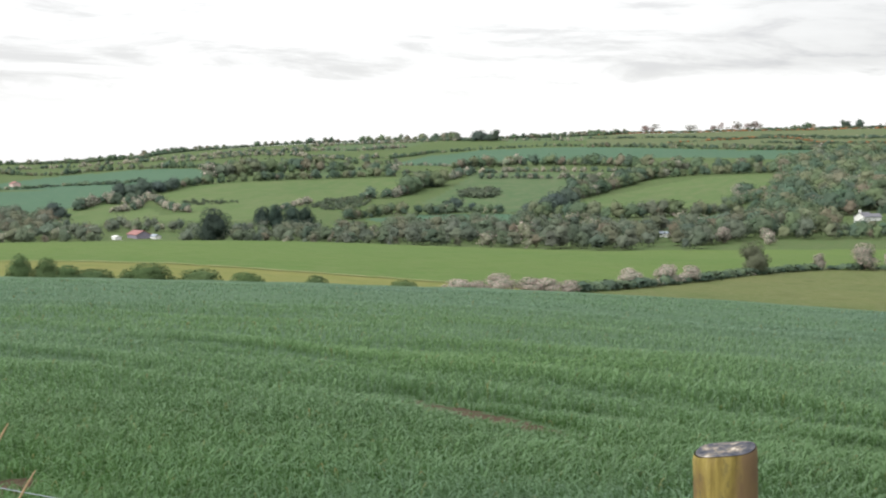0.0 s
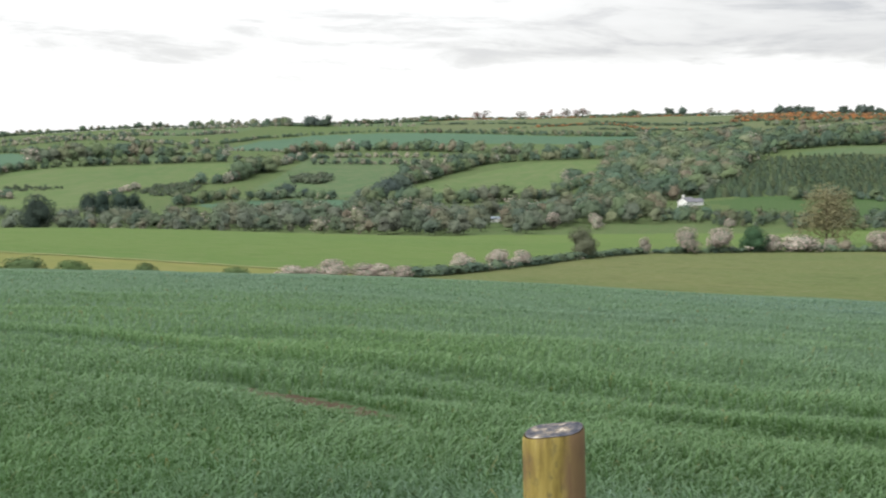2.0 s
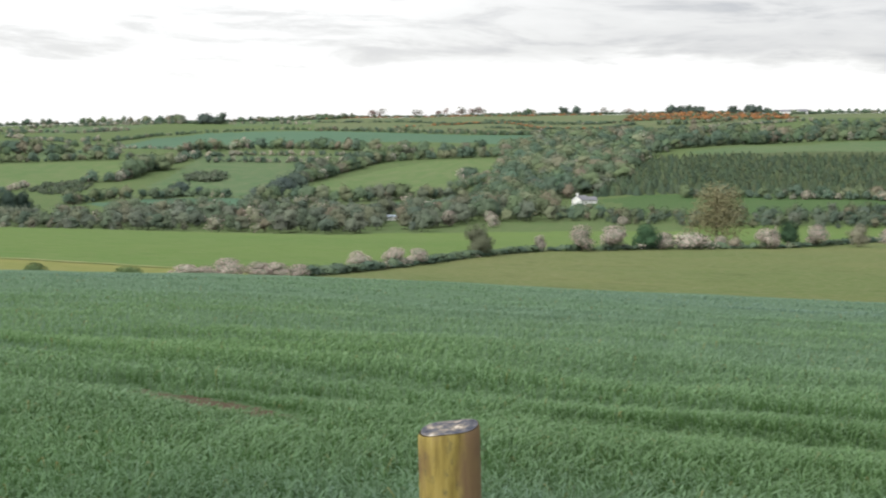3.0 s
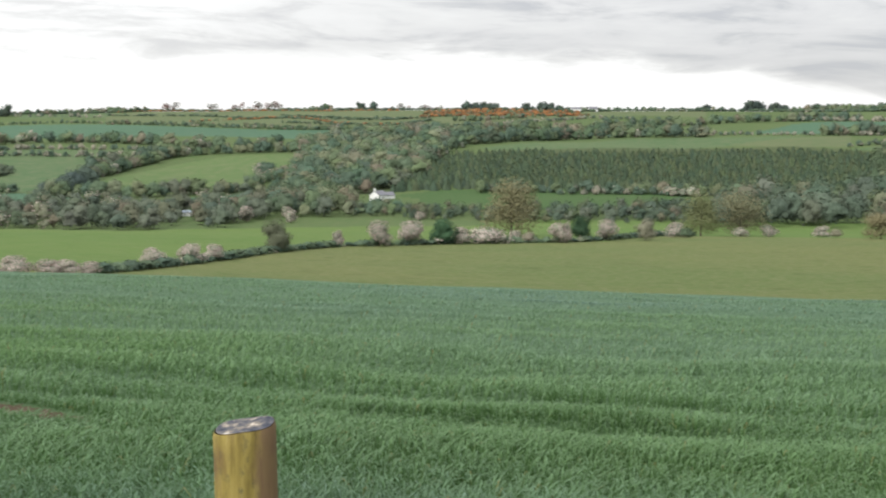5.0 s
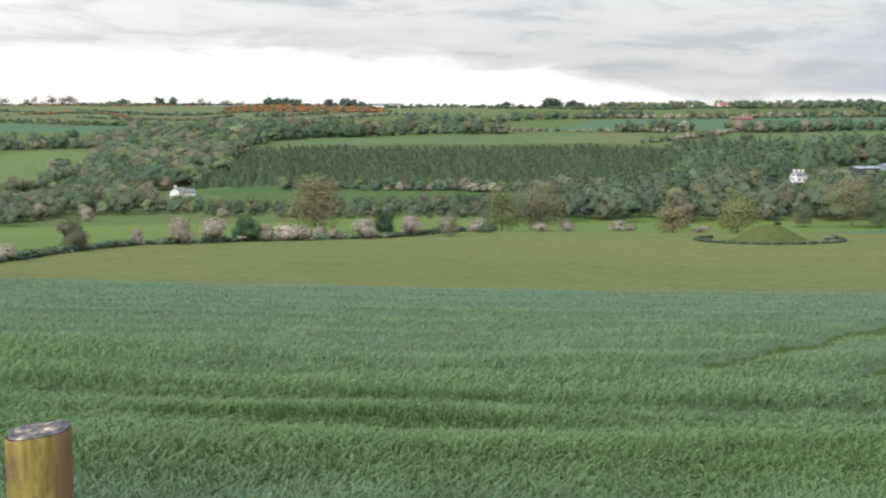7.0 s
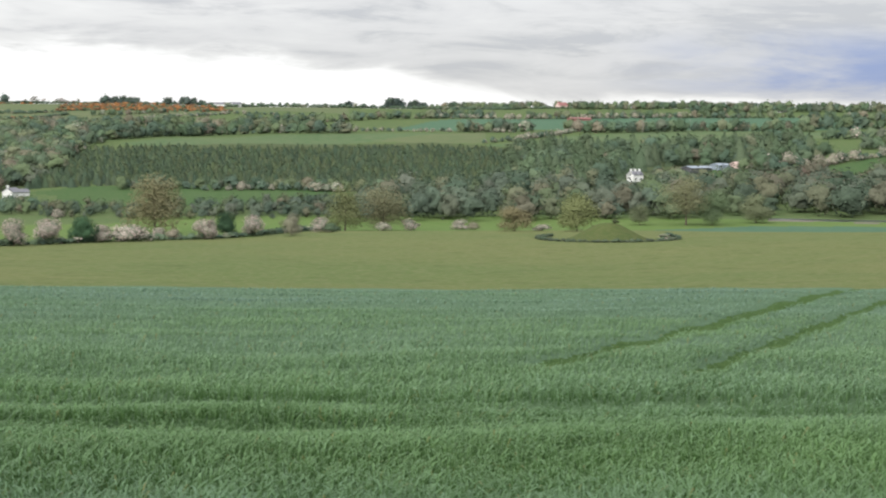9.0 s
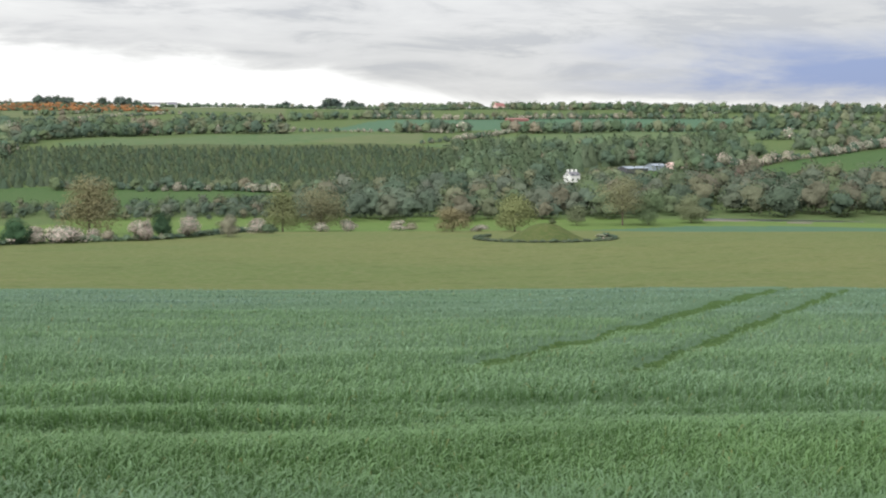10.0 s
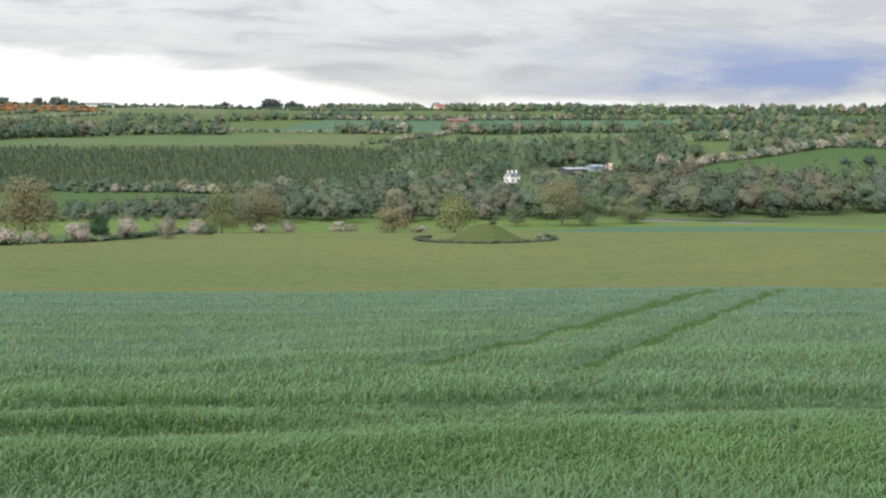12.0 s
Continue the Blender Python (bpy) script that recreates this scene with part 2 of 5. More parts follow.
def tracks(x, y):
    """Wheel tracks in the crop, 0 to 1: a pair running off over the brow, a broken pair along the headland, a bare patch."""
    t = np.zeros_like(x)
    for px, py, half in ((5.4, 17.5, 0.40), (7.4, 16.5, 0.27)):
        along, off = (x - px) * 0.617 + (y - py) * 0.787, (x - px) * 0.787 - (y - py) * 0.617
        t = np.maximum(t, np.exp(-((off + 0.06 * np.sin(along * 1.3)) / half) ** 4) * np.clip(along + 0.6, 0, 1))
    for at, lean, seed in ((12.92, 0.12, 8), (14.45, 0.25, 9)):
        off = y - at + lean * x + 0.1 * np.sin(x * 0.8)
        gate = np.clip(0.3 + 0.6 * drift(x, y * 0.3, 6.0, seed), 0.0, 0.5)
        t = np.maximum(t, gate * np.exp(-(off / 0.3) ** 4))
    return t


def bare(x, y):
    """The bare patches on the headland: above 0 inside."""
    thin = 1 - ((x + 6.22) / 0.2) ** 2 - ((y - 7.2) / 0.45) ** 2
    return np.maximum(thin, 1 - ((x + 4.74) / 1.25) ** 2 - ((y - 12.67 + 0.634 * (x + 4.74)) / 0.28) ** 2)


def ground_z(bearing, r):
    """Height of the ground at a bearing (degrees) and distance (metres)."""
    bearing, r = np.broadcast_arrays(np.asarray(bearing, float), np.asarray(r, float))
    b, r = bearing.ravel(), r.ravel()
    brow, mid, rise = soft_table(BROW, b), soft_table(MIDZ, b), soft_table(RISE, b)
    one = np.ones_like(b)
    lean = brow - (EYE_Z + 0.01) / BROW_R
    near = lambda q, crop: -(EYE_Z + 0.01 + crop) - lean * q
    top = rise * 2000
    ys = np.array([-EYE_Z * one, -EYE_Z * one, -EYE_Z * one - 0.1, near(5.0, 0.11), near(20.0, 0.10), near(30.0, 0.08), near(44.0, 0.06), -brow * 110 - 1.6, -brow * 190 - 0.25, mid, -34.3 * one, -33.6 * one,
                   -33.6 + (top + 33.6) * 0.46, top, top - 6, top - 60])
    z = hermite(RINGS, ys, r) + EYE_Z
    x, y = -r * np.sin(np.radians(b)), r * np.cos(np.radians(b))
    sown = np.clip((r - 4.5) / 2, 0, 1) * np.clip((80 - r) / 30, 0, 1)
    z = z + sown * (0.035 * drift(x * 0.45, y, 3.2, 21) - 0.11 * tracks(x, y) * (bare(x, y) < 0))
    far = np.clip((r - 620) / 400, 0, 1) * np.clip((2000 - r) / 300, 0, 1)
    z = z + far * (2.2 * np.sin(x / 95 + 1.3) * np.sin(y / 120) + 1.2 * np.sin(x / 41 + y / 57))
    z = z + np.clip((r - 190) / 60, 0, 1) * np.clip((520 - r) / 80, 0, 1) * 0.35 * np.sin(x / 23 + 0.7) * np.sin(y / 31)
    return z.reshape(bearing.shape)


def polar(bearing, r, lift=0.0):
    a = radians(bearing)
    return Vector((-r * math.sin(a), r * math.cos(a), float(ground_z(bearing, r)) + lift))


# ---- the ground: one sheet from the verge to the horizon, painted with fields by plan ----
PAINTED = []


def paint(kind, outline):
    PAINTED.append((kind, np.array(outline)))


def inside(outline, b, r):
    """Which of the places (bearing, distance) lie inside the outline."""
    hit = np.zeros(b.shape, bool)
    n = len(outline)
    for i in range(n):
        (b0, r0), (b1, r1) = outline[i], outline[(i + 1) % n]
        if r0 == r1:
            continue
        cross = (r0 > r) != (r1 > r)
        hit ^= cross & (b < b0 + (r - r0) * (b1 - b0) / (r1 - r0))
    return hit


def build_ground():
    bears = np.concatenate([np.linspace(-180, -40, 30)[:-1], np.arange(-40, 43.01, 0.2), np.linspace(43, 180, 30)[1:-1]])
    rings = np.concatenate([[0.3, 1.0, 1.8, 2.4], np.geomspace(3, 55, 170), np.linspace(60, 180, 10), np.linspace(188, 330, 90), np.linspace(334, 630, 66),
                            np.linspace(636, 1250, 100), np.linspace(1260, 2060, 60), [2100, 2200, 2400, 2900, 3600, 4500]])
    nb, nr = len(bears), len(rings)
    B, R = np.meshgrid(bears, rings, indexing="ij")
    Z = ground_z(B, R)
    A = np.radians(B)
    verts = np.stack([-R * np.sin(A), R * np.cos(A), Z], -1).reshape(-1, 3)
    i, j = np.meshgrid(np.arange(nb), np.arange(nr - 1), indexing="ij")
    k = (i + 1) % nb
    quads = np.stack([k * nr + j, i * nr + j, i * nr + j + 1, k * nr + j + 1], -1).reshape(-1, 4)
    mid_b = np.where(i == nb - 1, 179.0, (bears[i] + bears[k]) / 2).ravel()
    mid_r = ((rings[j] + rings[j + 1]) / 2).ravel()
    kind = np.full(len(quads), G_ROUGH)
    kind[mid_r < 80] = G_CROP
    kind[mid_r < 3.0] = G_VERGE
    for which, outline in PAINTED:
        kind[inside(outline, mid_b, mid_r)] = which
    hub = len(verts)
    verts = np.vstack([verts, [[0, 0, float(ground_z(0, 0.1))]]])
    tris = [(hub, ((q + 1) % nb) * nr, q * nr)[::-1] for q in range(nb)]
    me = bpy.data.meshes.new("ground")
    me.from_pydata(verts.tolist(), [], quads[:, ::-1].tolist() + tris)
    me.polygons.foreach_set("material_index", np.concatenate([kind, np.full(nb, G_VERGE)]).astype(np.int32))
    me.polygons.foreach_set("use_smooth", np.ones(len(me.polygons), bool))
    for m in GROUNDS:
        me.materials.append(m)
    return tagged(new("ground", me), "valley farmland with crop, meadow, pasture and hill fields", "ground", kind="structure")


# fields of the near slope and the flood plain
paint(G_PASTURE, [(47, 185), (47, 545), (14, 545), (8, 560), (0, 600), (-20, 600), (-44, 585), (-44, 380), (-26, 395), (-14, 480), (-9, 440), (-5, 352), (2, 322), (6.4, 303), (9.7, 270), (13.5, 223), (16.4, 188)])
paint(G_YELLOW, [(47, 150), (47, 262), (38, 252), (33.6, 245), (28, 226), (24, 214), (20, 203), (17, 196), (16, 186), (16, 150)])
paint(G_MID, [(16.3, 100), (16.3, 196), (13.5, 224), (9.7, 271), (6.4, 304), (2, 323), (-5, 353), (-9, 441), (-12, 470), (-16, 420), (-26, 393), (-44, 378), (-44, 100)])
paint(G_TEAL, [(-21.5, 430), (-24, 400), (-26, 393), (-44, 378), (-44, 572), (-36, 568), (-30, 566), (-26, 556), (-22, 520)])
paint(G_ROUGH, [(12, 545), (6, 555), (0, 560), (0, 620), (12, 620)])
paint(G_RIVER, [(-26.6, 599), (-29, 595), (-31.5, 598), (-33, 603), (-33, 607), (-30, 606), (-26.6, 605)])
paint(G_SILT, [(-26.5, 588), (-28.8, 592), (-28.8, 598), (-26.5, 597)])
paint(G_SILT, [(-30.0, 584), (-31, 584), (-31, 592), (-30.0, 592)])
# fields on the far hillside
paint(G_TEAL, [(41.57, 1192), (39.84, 1334.5), (37.85, 1396), (34.92, 1379.5), (32.39, 1316.5), (31.93, 1153), (32.86, 1072), (34.93, 1081), (38.09, 1124.5)])
paint(G_TEAL, [(41.6, 916), (40.29, 1124.5), (37.87, 1127.5), (35.39, 1096), (35.17, 989.5), (35.86, 970), (39, 880)])
paint(G_UPLAND, [(39, 880), (35.86, 970), (35.17, 967), (33.59, 778), (34.97, 746.5), (38.13, 797.5)])
paint(G_UPLAND, [(33.8, 968.5), (32.63, 1034.5), (30.76, 1052.5), (25.54, 1073.5), (23.74, 1067.5), (23.51, 1000), (24.35, 952), (25.55, 929.5), (27.94, 880), (30.56, 752.5), (32.89, 764.5), (34.96, 811), (32.89, 821.5)])
paint(G_HILL, [(23.04, 869.5), (22.19, 929.5), (20.99, 1060), (16.92, 1058.5), (15.49, 1046.5), (16.68, 892), (18.12, 827.5), (18.6, 779.5), (21, 796)])
paint(G_TEAL, [(25.56, 760), (22.68, 787), (18.6, 773.5), (16.69, 733), (19.32, 718), (24.13, 719.5)])
paint(G_UPLAND, [(16.92, 821.5), (15.5, 892), (14.08, 953.5), (12.67, 1004.5), (11.04, 1033), (7.85, 1034.5), (8.3, 964), (9.2, 887.5), (10.35, 800.5), (14.55, 752.5), (16.69, 761.5)])
paint(G_TEAL, [(15.5, 691), (14.08, 724), (9.89, 767.5), (9.66, 727), (11.27, 691), (13.37, 670)])
paint(G_TEAL, [(24.34, 1229.5), (22.66, 1456), (20.5, 1529.5), (15.49, 1450), (9.9, 1349.5), (3.92, 1297), (3.92, 1180), (9.9, 1228), (15.49, 1225), (19.3, 1300), (20.98, 1202.5)])
paint(G_HILL, [(20.98, 1139.5), (13.37, 1117), (13.37, 1057), (20.99, 1055.5)])
paint(G_HILL, [(27.44, 1216), (24.34, 1241.5), (24.1, 1130.5), (27.45, 1109.5)])
paint(G_HILL, [(27.43, 1619.5), (24.09, 1774), (22.65, 1759), (24.09, 1559.5), (26.96, 1499.5)])
paint(G_PALE, [(15.96, 1775.5), (12.21, 1910.5), (3.93, 1927), (3.92, 1357), (9.9, 1382.5), (15.96, 1538.5)])
paint(G_HILL, [(19.77, 1738), (17.86, 1870), (15.49, 1876), (15.96, 1637.5), (19.3, 1610.5)])
paint(G_LUSH, [(4.27, 751), (1.86, 781), (-4.36, 784), (-8.59, 760), (-8.36, 703), (-3.17, 665.5), (2.59, 665.5), (3.07, 734.5)])
paint(G_HILL, [(0.43, 1084), (-3.15, 1166.5), (-5.52, 1240), (-10.16, 1217.5), (-13.55, 1229.5), (-13.33, 1150), (-10.17, 1141), (-7.86, 1102), (-4.1, 1054), (-0.29, 1055.5)])
paint(G_PALE, [(-9.98, 1148.5), (-11.87, 1190.5), (-14.72, 1261), (-14.72, 1121.5), (-12.34, 1115.5)])
paint(G_PALE, [(8.77, 1796.5), (2.58, 1861), (-4.09, 1928.5), (-9, 1891), (-9, 1669), (-4.09, 1609), (-2.19, 1501), (2.58, 1355.5), (8.78, 1378)])
paint(G_HILL, [(-14.72, 1096), (-16.63, 1138), (-18.55, 1238.5), (-20.94, 1267), (-28.03, 1313.5), (-33.05, 1291), (-30.34, 1169.5), (-24.51, 1174), (-20.94, 1112.5), (-18.07, 1088.5)])
paint(G_TEAL, [(-10.69, 1288), (-12.34, 1417), (-16.15, 1522), (-26.85, 1591), (-30.32, 1549), (-30.33, 1364.5), (-23.32, 1319.5), (-16.63, 1300)])
paint(G_LUSH, [(-25.72, 763), (-24.3, 818.5), (-24.29, 923.5), (-27.59, 917.5), (-29.21, 938.5), (-30.36, 974.5), (-32.62, 1046.5), (-34.4, 1093), (-37.87, 1094.5), (-37.91, 875.5), (-32.65, 842.5), (-30.37, 865), (-28.07, 785.5)])
paint(G_WOOD, [(8.32, 877), (7.84, 1145.5), (5.93, 1271.5), (4.02, 1285), (2.58, 1379.5), (0.43, 1165), (1.63, 1081), (2.58, 898), (4.03, 788.5), (5.11, 758.5), (7.38, 760)])
paint(G_WOOD, [(0.46, 776.5), (0.42, 1054), (-3.54, 1061.5), (-7.65, 1108), (-12.34, 1129), (-16.15, 1082.5), (-20.94, 1097.5), (-27.57, 1168), (-28.98, 958), (-24.29, 928), (-20.96, 796), (-18.08, 748), (-12.81, 748), (-8.56, 755.5), (-4.87, 785.5)])
build_ground()

# ---- plants ----
LEAF, _nt, _b = material("foliage", 0.85, 0.06)
_t = node(_nt, "ShaderNodeVertexColor", layer_name="tint")
_g = _nt.nodes.new("ShaderNodeNewGeometry")
_o = _nt.nodes.new("ShaderNodeObjectInfo")
_s = maths(_nt, "ADD", maths(_nt, "MULTIPLY", _g.outputs["Random Per Island"], 0.22), maths(_nt, "ADD", maths(_nt, "MULTIPLY", _o.outputs["Random"], 0.26), 0.78))
_m = node(_nt, "ShaderNodeVectorMath", operation="SCALE")
_nt.links.new(_t.outputs[0], _m.inputs[0])
_nt.links.new(_s, _m.inputs["Scale"])
_nt.links.new(_m.outputs[0], _b.inputs["Base Color"])
_tr = node(_nt, "ShaderNodeBsdfTranslucent")
_nt.links.new(_m.outputs[0], _tr.inputs[0])
_mx = node(_nt, "ShaderNodeMixShader")
_mx.inputs[0].default_value = 0.3
_nt.links.new(_b.outputs[0], _mx.inputs[1])
_nt.links.new(_tr.outputs[0], _mx.inputs[2])
_nt.links.new(_mx.outputs[0], _nt.nodes["Material Output"].inputs[0])

MASS, _nt, _b = material("leaf_mass", 0.95, 0.03)
_t = node(_nt, "ShaderNodeVertexColor", layer_name="tint")
_o = _nt.nodes.new("ShaderNodeObjectInfo")
_at = where(_nt)
_s = maths(_nt, "ADD", maths(_nt, "MULTIPLY", noise_at(_nt, _at, 1.1, 6.0, 0.8), 0.9), maths(_nt, "ADD", maths(_nt, "MULTIPLY", _o.outputs["Random"], 0.2), 0.34))
_m = node(_nt, "ShaderNodeVectorMath", operation="SCALE")
_nt.links.new(_t.outputs[0], _m.inputs[0])
_nt.links.new(_s, _m.inputs["Scale"])
_nt.links.new(_m.outputs[0], _b.inputs["Base Color"])
_bp = node(_nt, "ShaderNodeBump", Strength=0.6, Distance=0.5)
_nt.links.new(noise_at(_nt, _at, 1.3, 5.0, 0.7), _bp.inputs["Height"])
_nt.links.new(_bp.outputs[0], _b.inputs["Normal"])

BARK, _nt, _b = material("bark", 0.9, 0.1)
_nt.links.new(ramp(_nt, noise_at(_nt, where(_nt, (6, 6, 1.5)), 1.0, 6.0), [(0.3, (0.05, 0.04, 0.03)), (0.7, (0.15, 0.125, 0.095))]), _b.inputs["Base Color"])

GREEN_A, GREEN_B, GREEN_C = (0.106, 0.148, 0.080), (0.134, 0.172, 0.084), (0.088, 0.128, 0.080)
OLIVE, BROWN, BLOSSOM = (0.164, 0.180, 0.100), (0.176, 0.164, 0.104), (0.55, 0.455, 0.41)
GREY_GREEN, RUSSET = (0.130, 0.150, 0.098), (0.160, 0.146, 0.094)
# mixture: the tints of its trees with their shares, and the share of blossom on each
MIXES = {
    "mixed": [(GREEN_A, 26, 0.0), (GREEN_B, 20, 0.0), (GREEN_C, 20, 0.0), (OLIVE, 16, 0.0), (BROWN, 8, 0.0), (GREY_GREEN, 10, 0.0), (GREEN_A, 3, 0.35)],
    "wooded": [(GREEN_A, 26, 0.0), (GREEN_B, 20, 0.0), (GREEN_C, 26, 0.0), (OLIVE, 14, 0.0), (BROWN, 6, 0.0), (GREY_GREEN, 8, 0.0), (GREEN_A, 1, 0.3)],
    "haw": [(GREEN_A, 34, 0.4), (GREEN_B, 26, 0.62), (GREEN_C, 40, 0.03)],
    "conifers": [((0.082, 0.112, 0.058), 40, 0.0), (GREEN_A, 26, 0.0), (GREEN_C, 20, 0.0), (OLIVE, 10, 0.0), (RUSSET, 4, 0.0)],
    "dark": [((0.076, 0.102, 0.078), 60, 0.0), ((0.086, 0.114, 0.080), 40, 0.0)],
    "willow": [((0.112, 0.134, 0.086), 26, 0.0), ((0.104, 0.136, 0.068), 20, 0.0), ((0.088, 0.118, 0.074), 26, 0.0), ((0.130, 0.140, 0.078), 14, 0.0), ((0.074, 0.104, 0.064), 12, 0.0), ((0.132, 0.126, 0.078), 4, 0.0)],
    # willow again, its grey-green paled to put distance haze into the leaf
    "hazed_willow": [((0.142, 0.166, 0.108), 30, 0.0), ((0.128, 0.160, 0.094), 28, 0.0), ((0.158, 0.166, 0.102), 16, 0.0), ((0.108, 0.140, 0.092), 16, 0.0), (RUSSET, 5, 0.0), (GREEN_B, 6, 0.4)],
    "low": [(GREEN_A, 50, 0.0), (GREEN_C, 40, 0.0), (GREEN_B, 10, 0.3)],
    "scrub": [((0.106, 0.130, 0.076), 50, 0.0), ((0.088, 0.116, 0.068), 50, 0.0)],
    "gorse": [((0.34, 0.165, 0.065), 40, 0.0), ((0.205, 0.122, 0.060), 30, 0.0), (GREEN_A, 30, 0.0)],
    "red": [((0.160, 0.130, 0.092), 60, 0.0), ((0.142, 0.134, 0.086), 40, 0.0)],
    "bare": [((0.177, 0.113, 0.076), 60, 0.0), ((0.158, 0.147, 0.099), 40, 0.0)],
    "plantation": [((0.070, 0.098, 0.052), 45, 0.0), ((0.084, 0.108, 0.052), 35, 0.0), ((0.060, 0.088, 0.050), 20, 0.0)],
}
WORDS = {
    "mixed": ("distant hedgerow of green trees with some pale hawthorn", "mixed deciduous wood in fresh leaf"),
    "wooded": ("row of mixed trees", "mixed deciduous wood in fresh leaf on the slope"),
    "conifers": ("row of conifers", "mixed wood of conifers and fresh-leaved trees on the slope"),
    "haw": ("distant hawthorn hedgerow in pale pink-white blossom", "hawthorn thicket in blossom"),
    "dark": ("distant clump of dark green conifers", "dark evergreen wood beside the flood plain"),
    "willow": ("grey-green willows by the river", "grey-green riverside willow and alder wood"),
    "hazed_willow": ("grey-green riverside willows, leaf paled for haze", "grey-green willow thicket along the river, leaf paled for haze"),
    "low": ("distant low clipped green field hedge", "low green thicket"),
    "scrub": ("dark olive scrub on the hill pasture", "dark olive scrub"),
    "gorse": ("orange-brown gorse along a high field edge", "orange gorse"),
    "red": ("reddish-brown trees in young leaf below the pasture", "reddish young trees"),
    "bare": ("thin brownish half-bare trees on the skyline", "half-bare trees"),
    "plantation": ("young conifer rows", "young plantation wood in even rows on the slope"),
}
rng = np.random.default_rng(7)


def cards(at, out, size, loose=0.27):
    """Leaf sprays: small bent four-cornered cards that lie along the surface of their lobe, loosely."""
    n = len(at)
    nrm = out + rng.normal(size=(n, 3)) * loose + (0, 0, 0.25)
    nrm /= np.linalg.norm(nrm, axis=1, keepdims=True)
    u = np.cross(nrm, rng.normal(size=(n, 3)))
    u /= np.linalg.norm(u, axis=1, keepdims=True)
    v = np.cross(nrm, u)
    s = (size * rng.uniform(0.6, 1.3, n))[:, None]
    corner = lambda a, b, c: at + (u * a + v * b + nrm * c) * s
    return np.stack([corner(-0.5, rng.uniform(-0.3, 0.3, (n, 1)), 0.08), corner(rng.uniform(-0.3, 0.3, (n, 1)), -0.5, 0),
                     corner(0.5, rng.uniform(-0.3, 0.3, (n, 1)), -0.1), corner(rng.uniform(-0.3, 0.3, (n, 1)), 0.5, 0)], 1)


def crown(base, height, width, n, low=0.12, lobes=7, cone=False, bushy=False, core=0.76, fine=False, airy=False):
    """A crown: places and outward directions of its leaf sprays over a few lobes, and the lumpy leaf mass within them."""
    nu, nv = (14, 9) if fine else (9, 5)
    th = np.pi * (np.arange(nv) + 0.5) / nv
    if cone:
        h = rng.random(n) ** 1.3
        ring = (1 - h * 0.93) * 0.5 * width * np.sqrt(rng.uniform(0.45, 1, n))
        a = rng.uniform(0, 6.283, n)
        out = np.stack([np.cos(a), np.sin(a), 0.5 + 0 * a], -1)
        p = np.stack([ring * np.cos(a), ring * np.sin(a), height * (0.05 + 0.93 * h)], -1) + base
        f = np.array([0.0, 0.25, 0.5, 0.72, 1.0])
        ph = 6.2832 * np.arange(7) / 7
        F, P = np.meshgrid(f, ph, indexing="ij")
        R = (1 - F) ** 0.8 * 0.42 * width * rng.uniform(0.8, 1.2, F.shape)
        hull = np.stack([R * np.cos(P), R * np.sin(P), F * height * 0.97], -1).reshape(-1, 3) + base
        face = np.stack([np.cos(P), np.sin(P), 0.5 + 0 * P], -1).reshape(-1, 3)
        return p, out, (hull, face, 7, 5)
    k = max(3, lobes)
    f = rng.permutation((np.arange(k) + rng.uniform(0.2, 0.8, k)) / k)
    f[0], f[-1] = 0.05, 0.97
    reach = 0.29 * width * np.sin(np.pi * ((0.42 + 0.48 * f) if bushy else (0.2 + 0.70 * f)))
    a = rng.uniform(0, 6.283) + np.arange(k) * 2.4 + rng.uniform(-0.5, 0.5, k)
    mids = np.stack([reach * np.cos(a), reach * np.sin(a), height * (low + (1 - low) * (0.2 + 0.57 * f))], -1)
    rad = np.stack([width * rng.uniform(0.24, 0.34, k), width * rng.uniform(0.24, 0.34, k), height * (1 - low) * rng.uniform(0.19, 0.28, k)], -1)
    which = rng.integers(0, k, 4 * n)
    d = rng.normal(size=(4 * n, 3))
    d /= np.linalg.norm(d, axis=1, keepdims=True)
    p = mids[which] + d * rad[which] * rng.uniform(0.45 if airy else 0.74, 1.14, 4 * n)[:, None]
    # sprays buried in a neighbouring lobe are left out
    deep = ((((p[:, None] - mids[None]) / rad[None]) ** 2).sum(-1) < (0.0 if airy else 0.42)).sum(1)
    pick = np.argsort(np.minimum(deep, 1), kind="stable")[:n]
    d, p = d[pick], p[pick]
    p[:, 2] = np.clip(p[:, 2], height * 0.02, None)
    # leaves turn outwards from their lobe and from the whole crown, which shades it as rounded masses
    whole = lambda q: (q - (0, 0, height * 0.42)) / (width * 0.5, width * 0.5, height * 0.5)
    # the mass: from the middle of the crown out to the farthest lobe in each direction
    mid = np.array((0, 0, height * (low + (1 - low) * 0.45)))
    T, P = np.meshgrid(th, 6.2832 * np.arange(nu) / nu, indexing="ij")
    ray = np.stack([np.sin(T) * np.cos(P), np.sin(T) * np.sin(P), -np.cos(T)], -1).reshape(-1, 3)
    ray = ray * (width * 0.5, width * 0.5, height * 0.5)
    o = (mid - mids)[None] / rad[None]
    v = ray[:, None] / rad[None]
    A, B, C = (v * v).sum(-1), (v * o).sum(-1), (o * o).sum(-1) - 1
    disc = B * B - A * C
    far = np.where(disc > 0, (-B + np.sqrt(np.maximum(disc, 0))) / A, 0.0)
    best = far.argmax(1)
    reach = np.maximum(far.max(1), 0.25)
    hull = mid + ray * (reach * core * rng.uniform(0.86, 1.12, len(reach)))[:, None]
    hull[:, 2] = np.clip(hull[:, 2], height * 0.0, None)
    lobe = (hull - mids[best]) / rad[best]
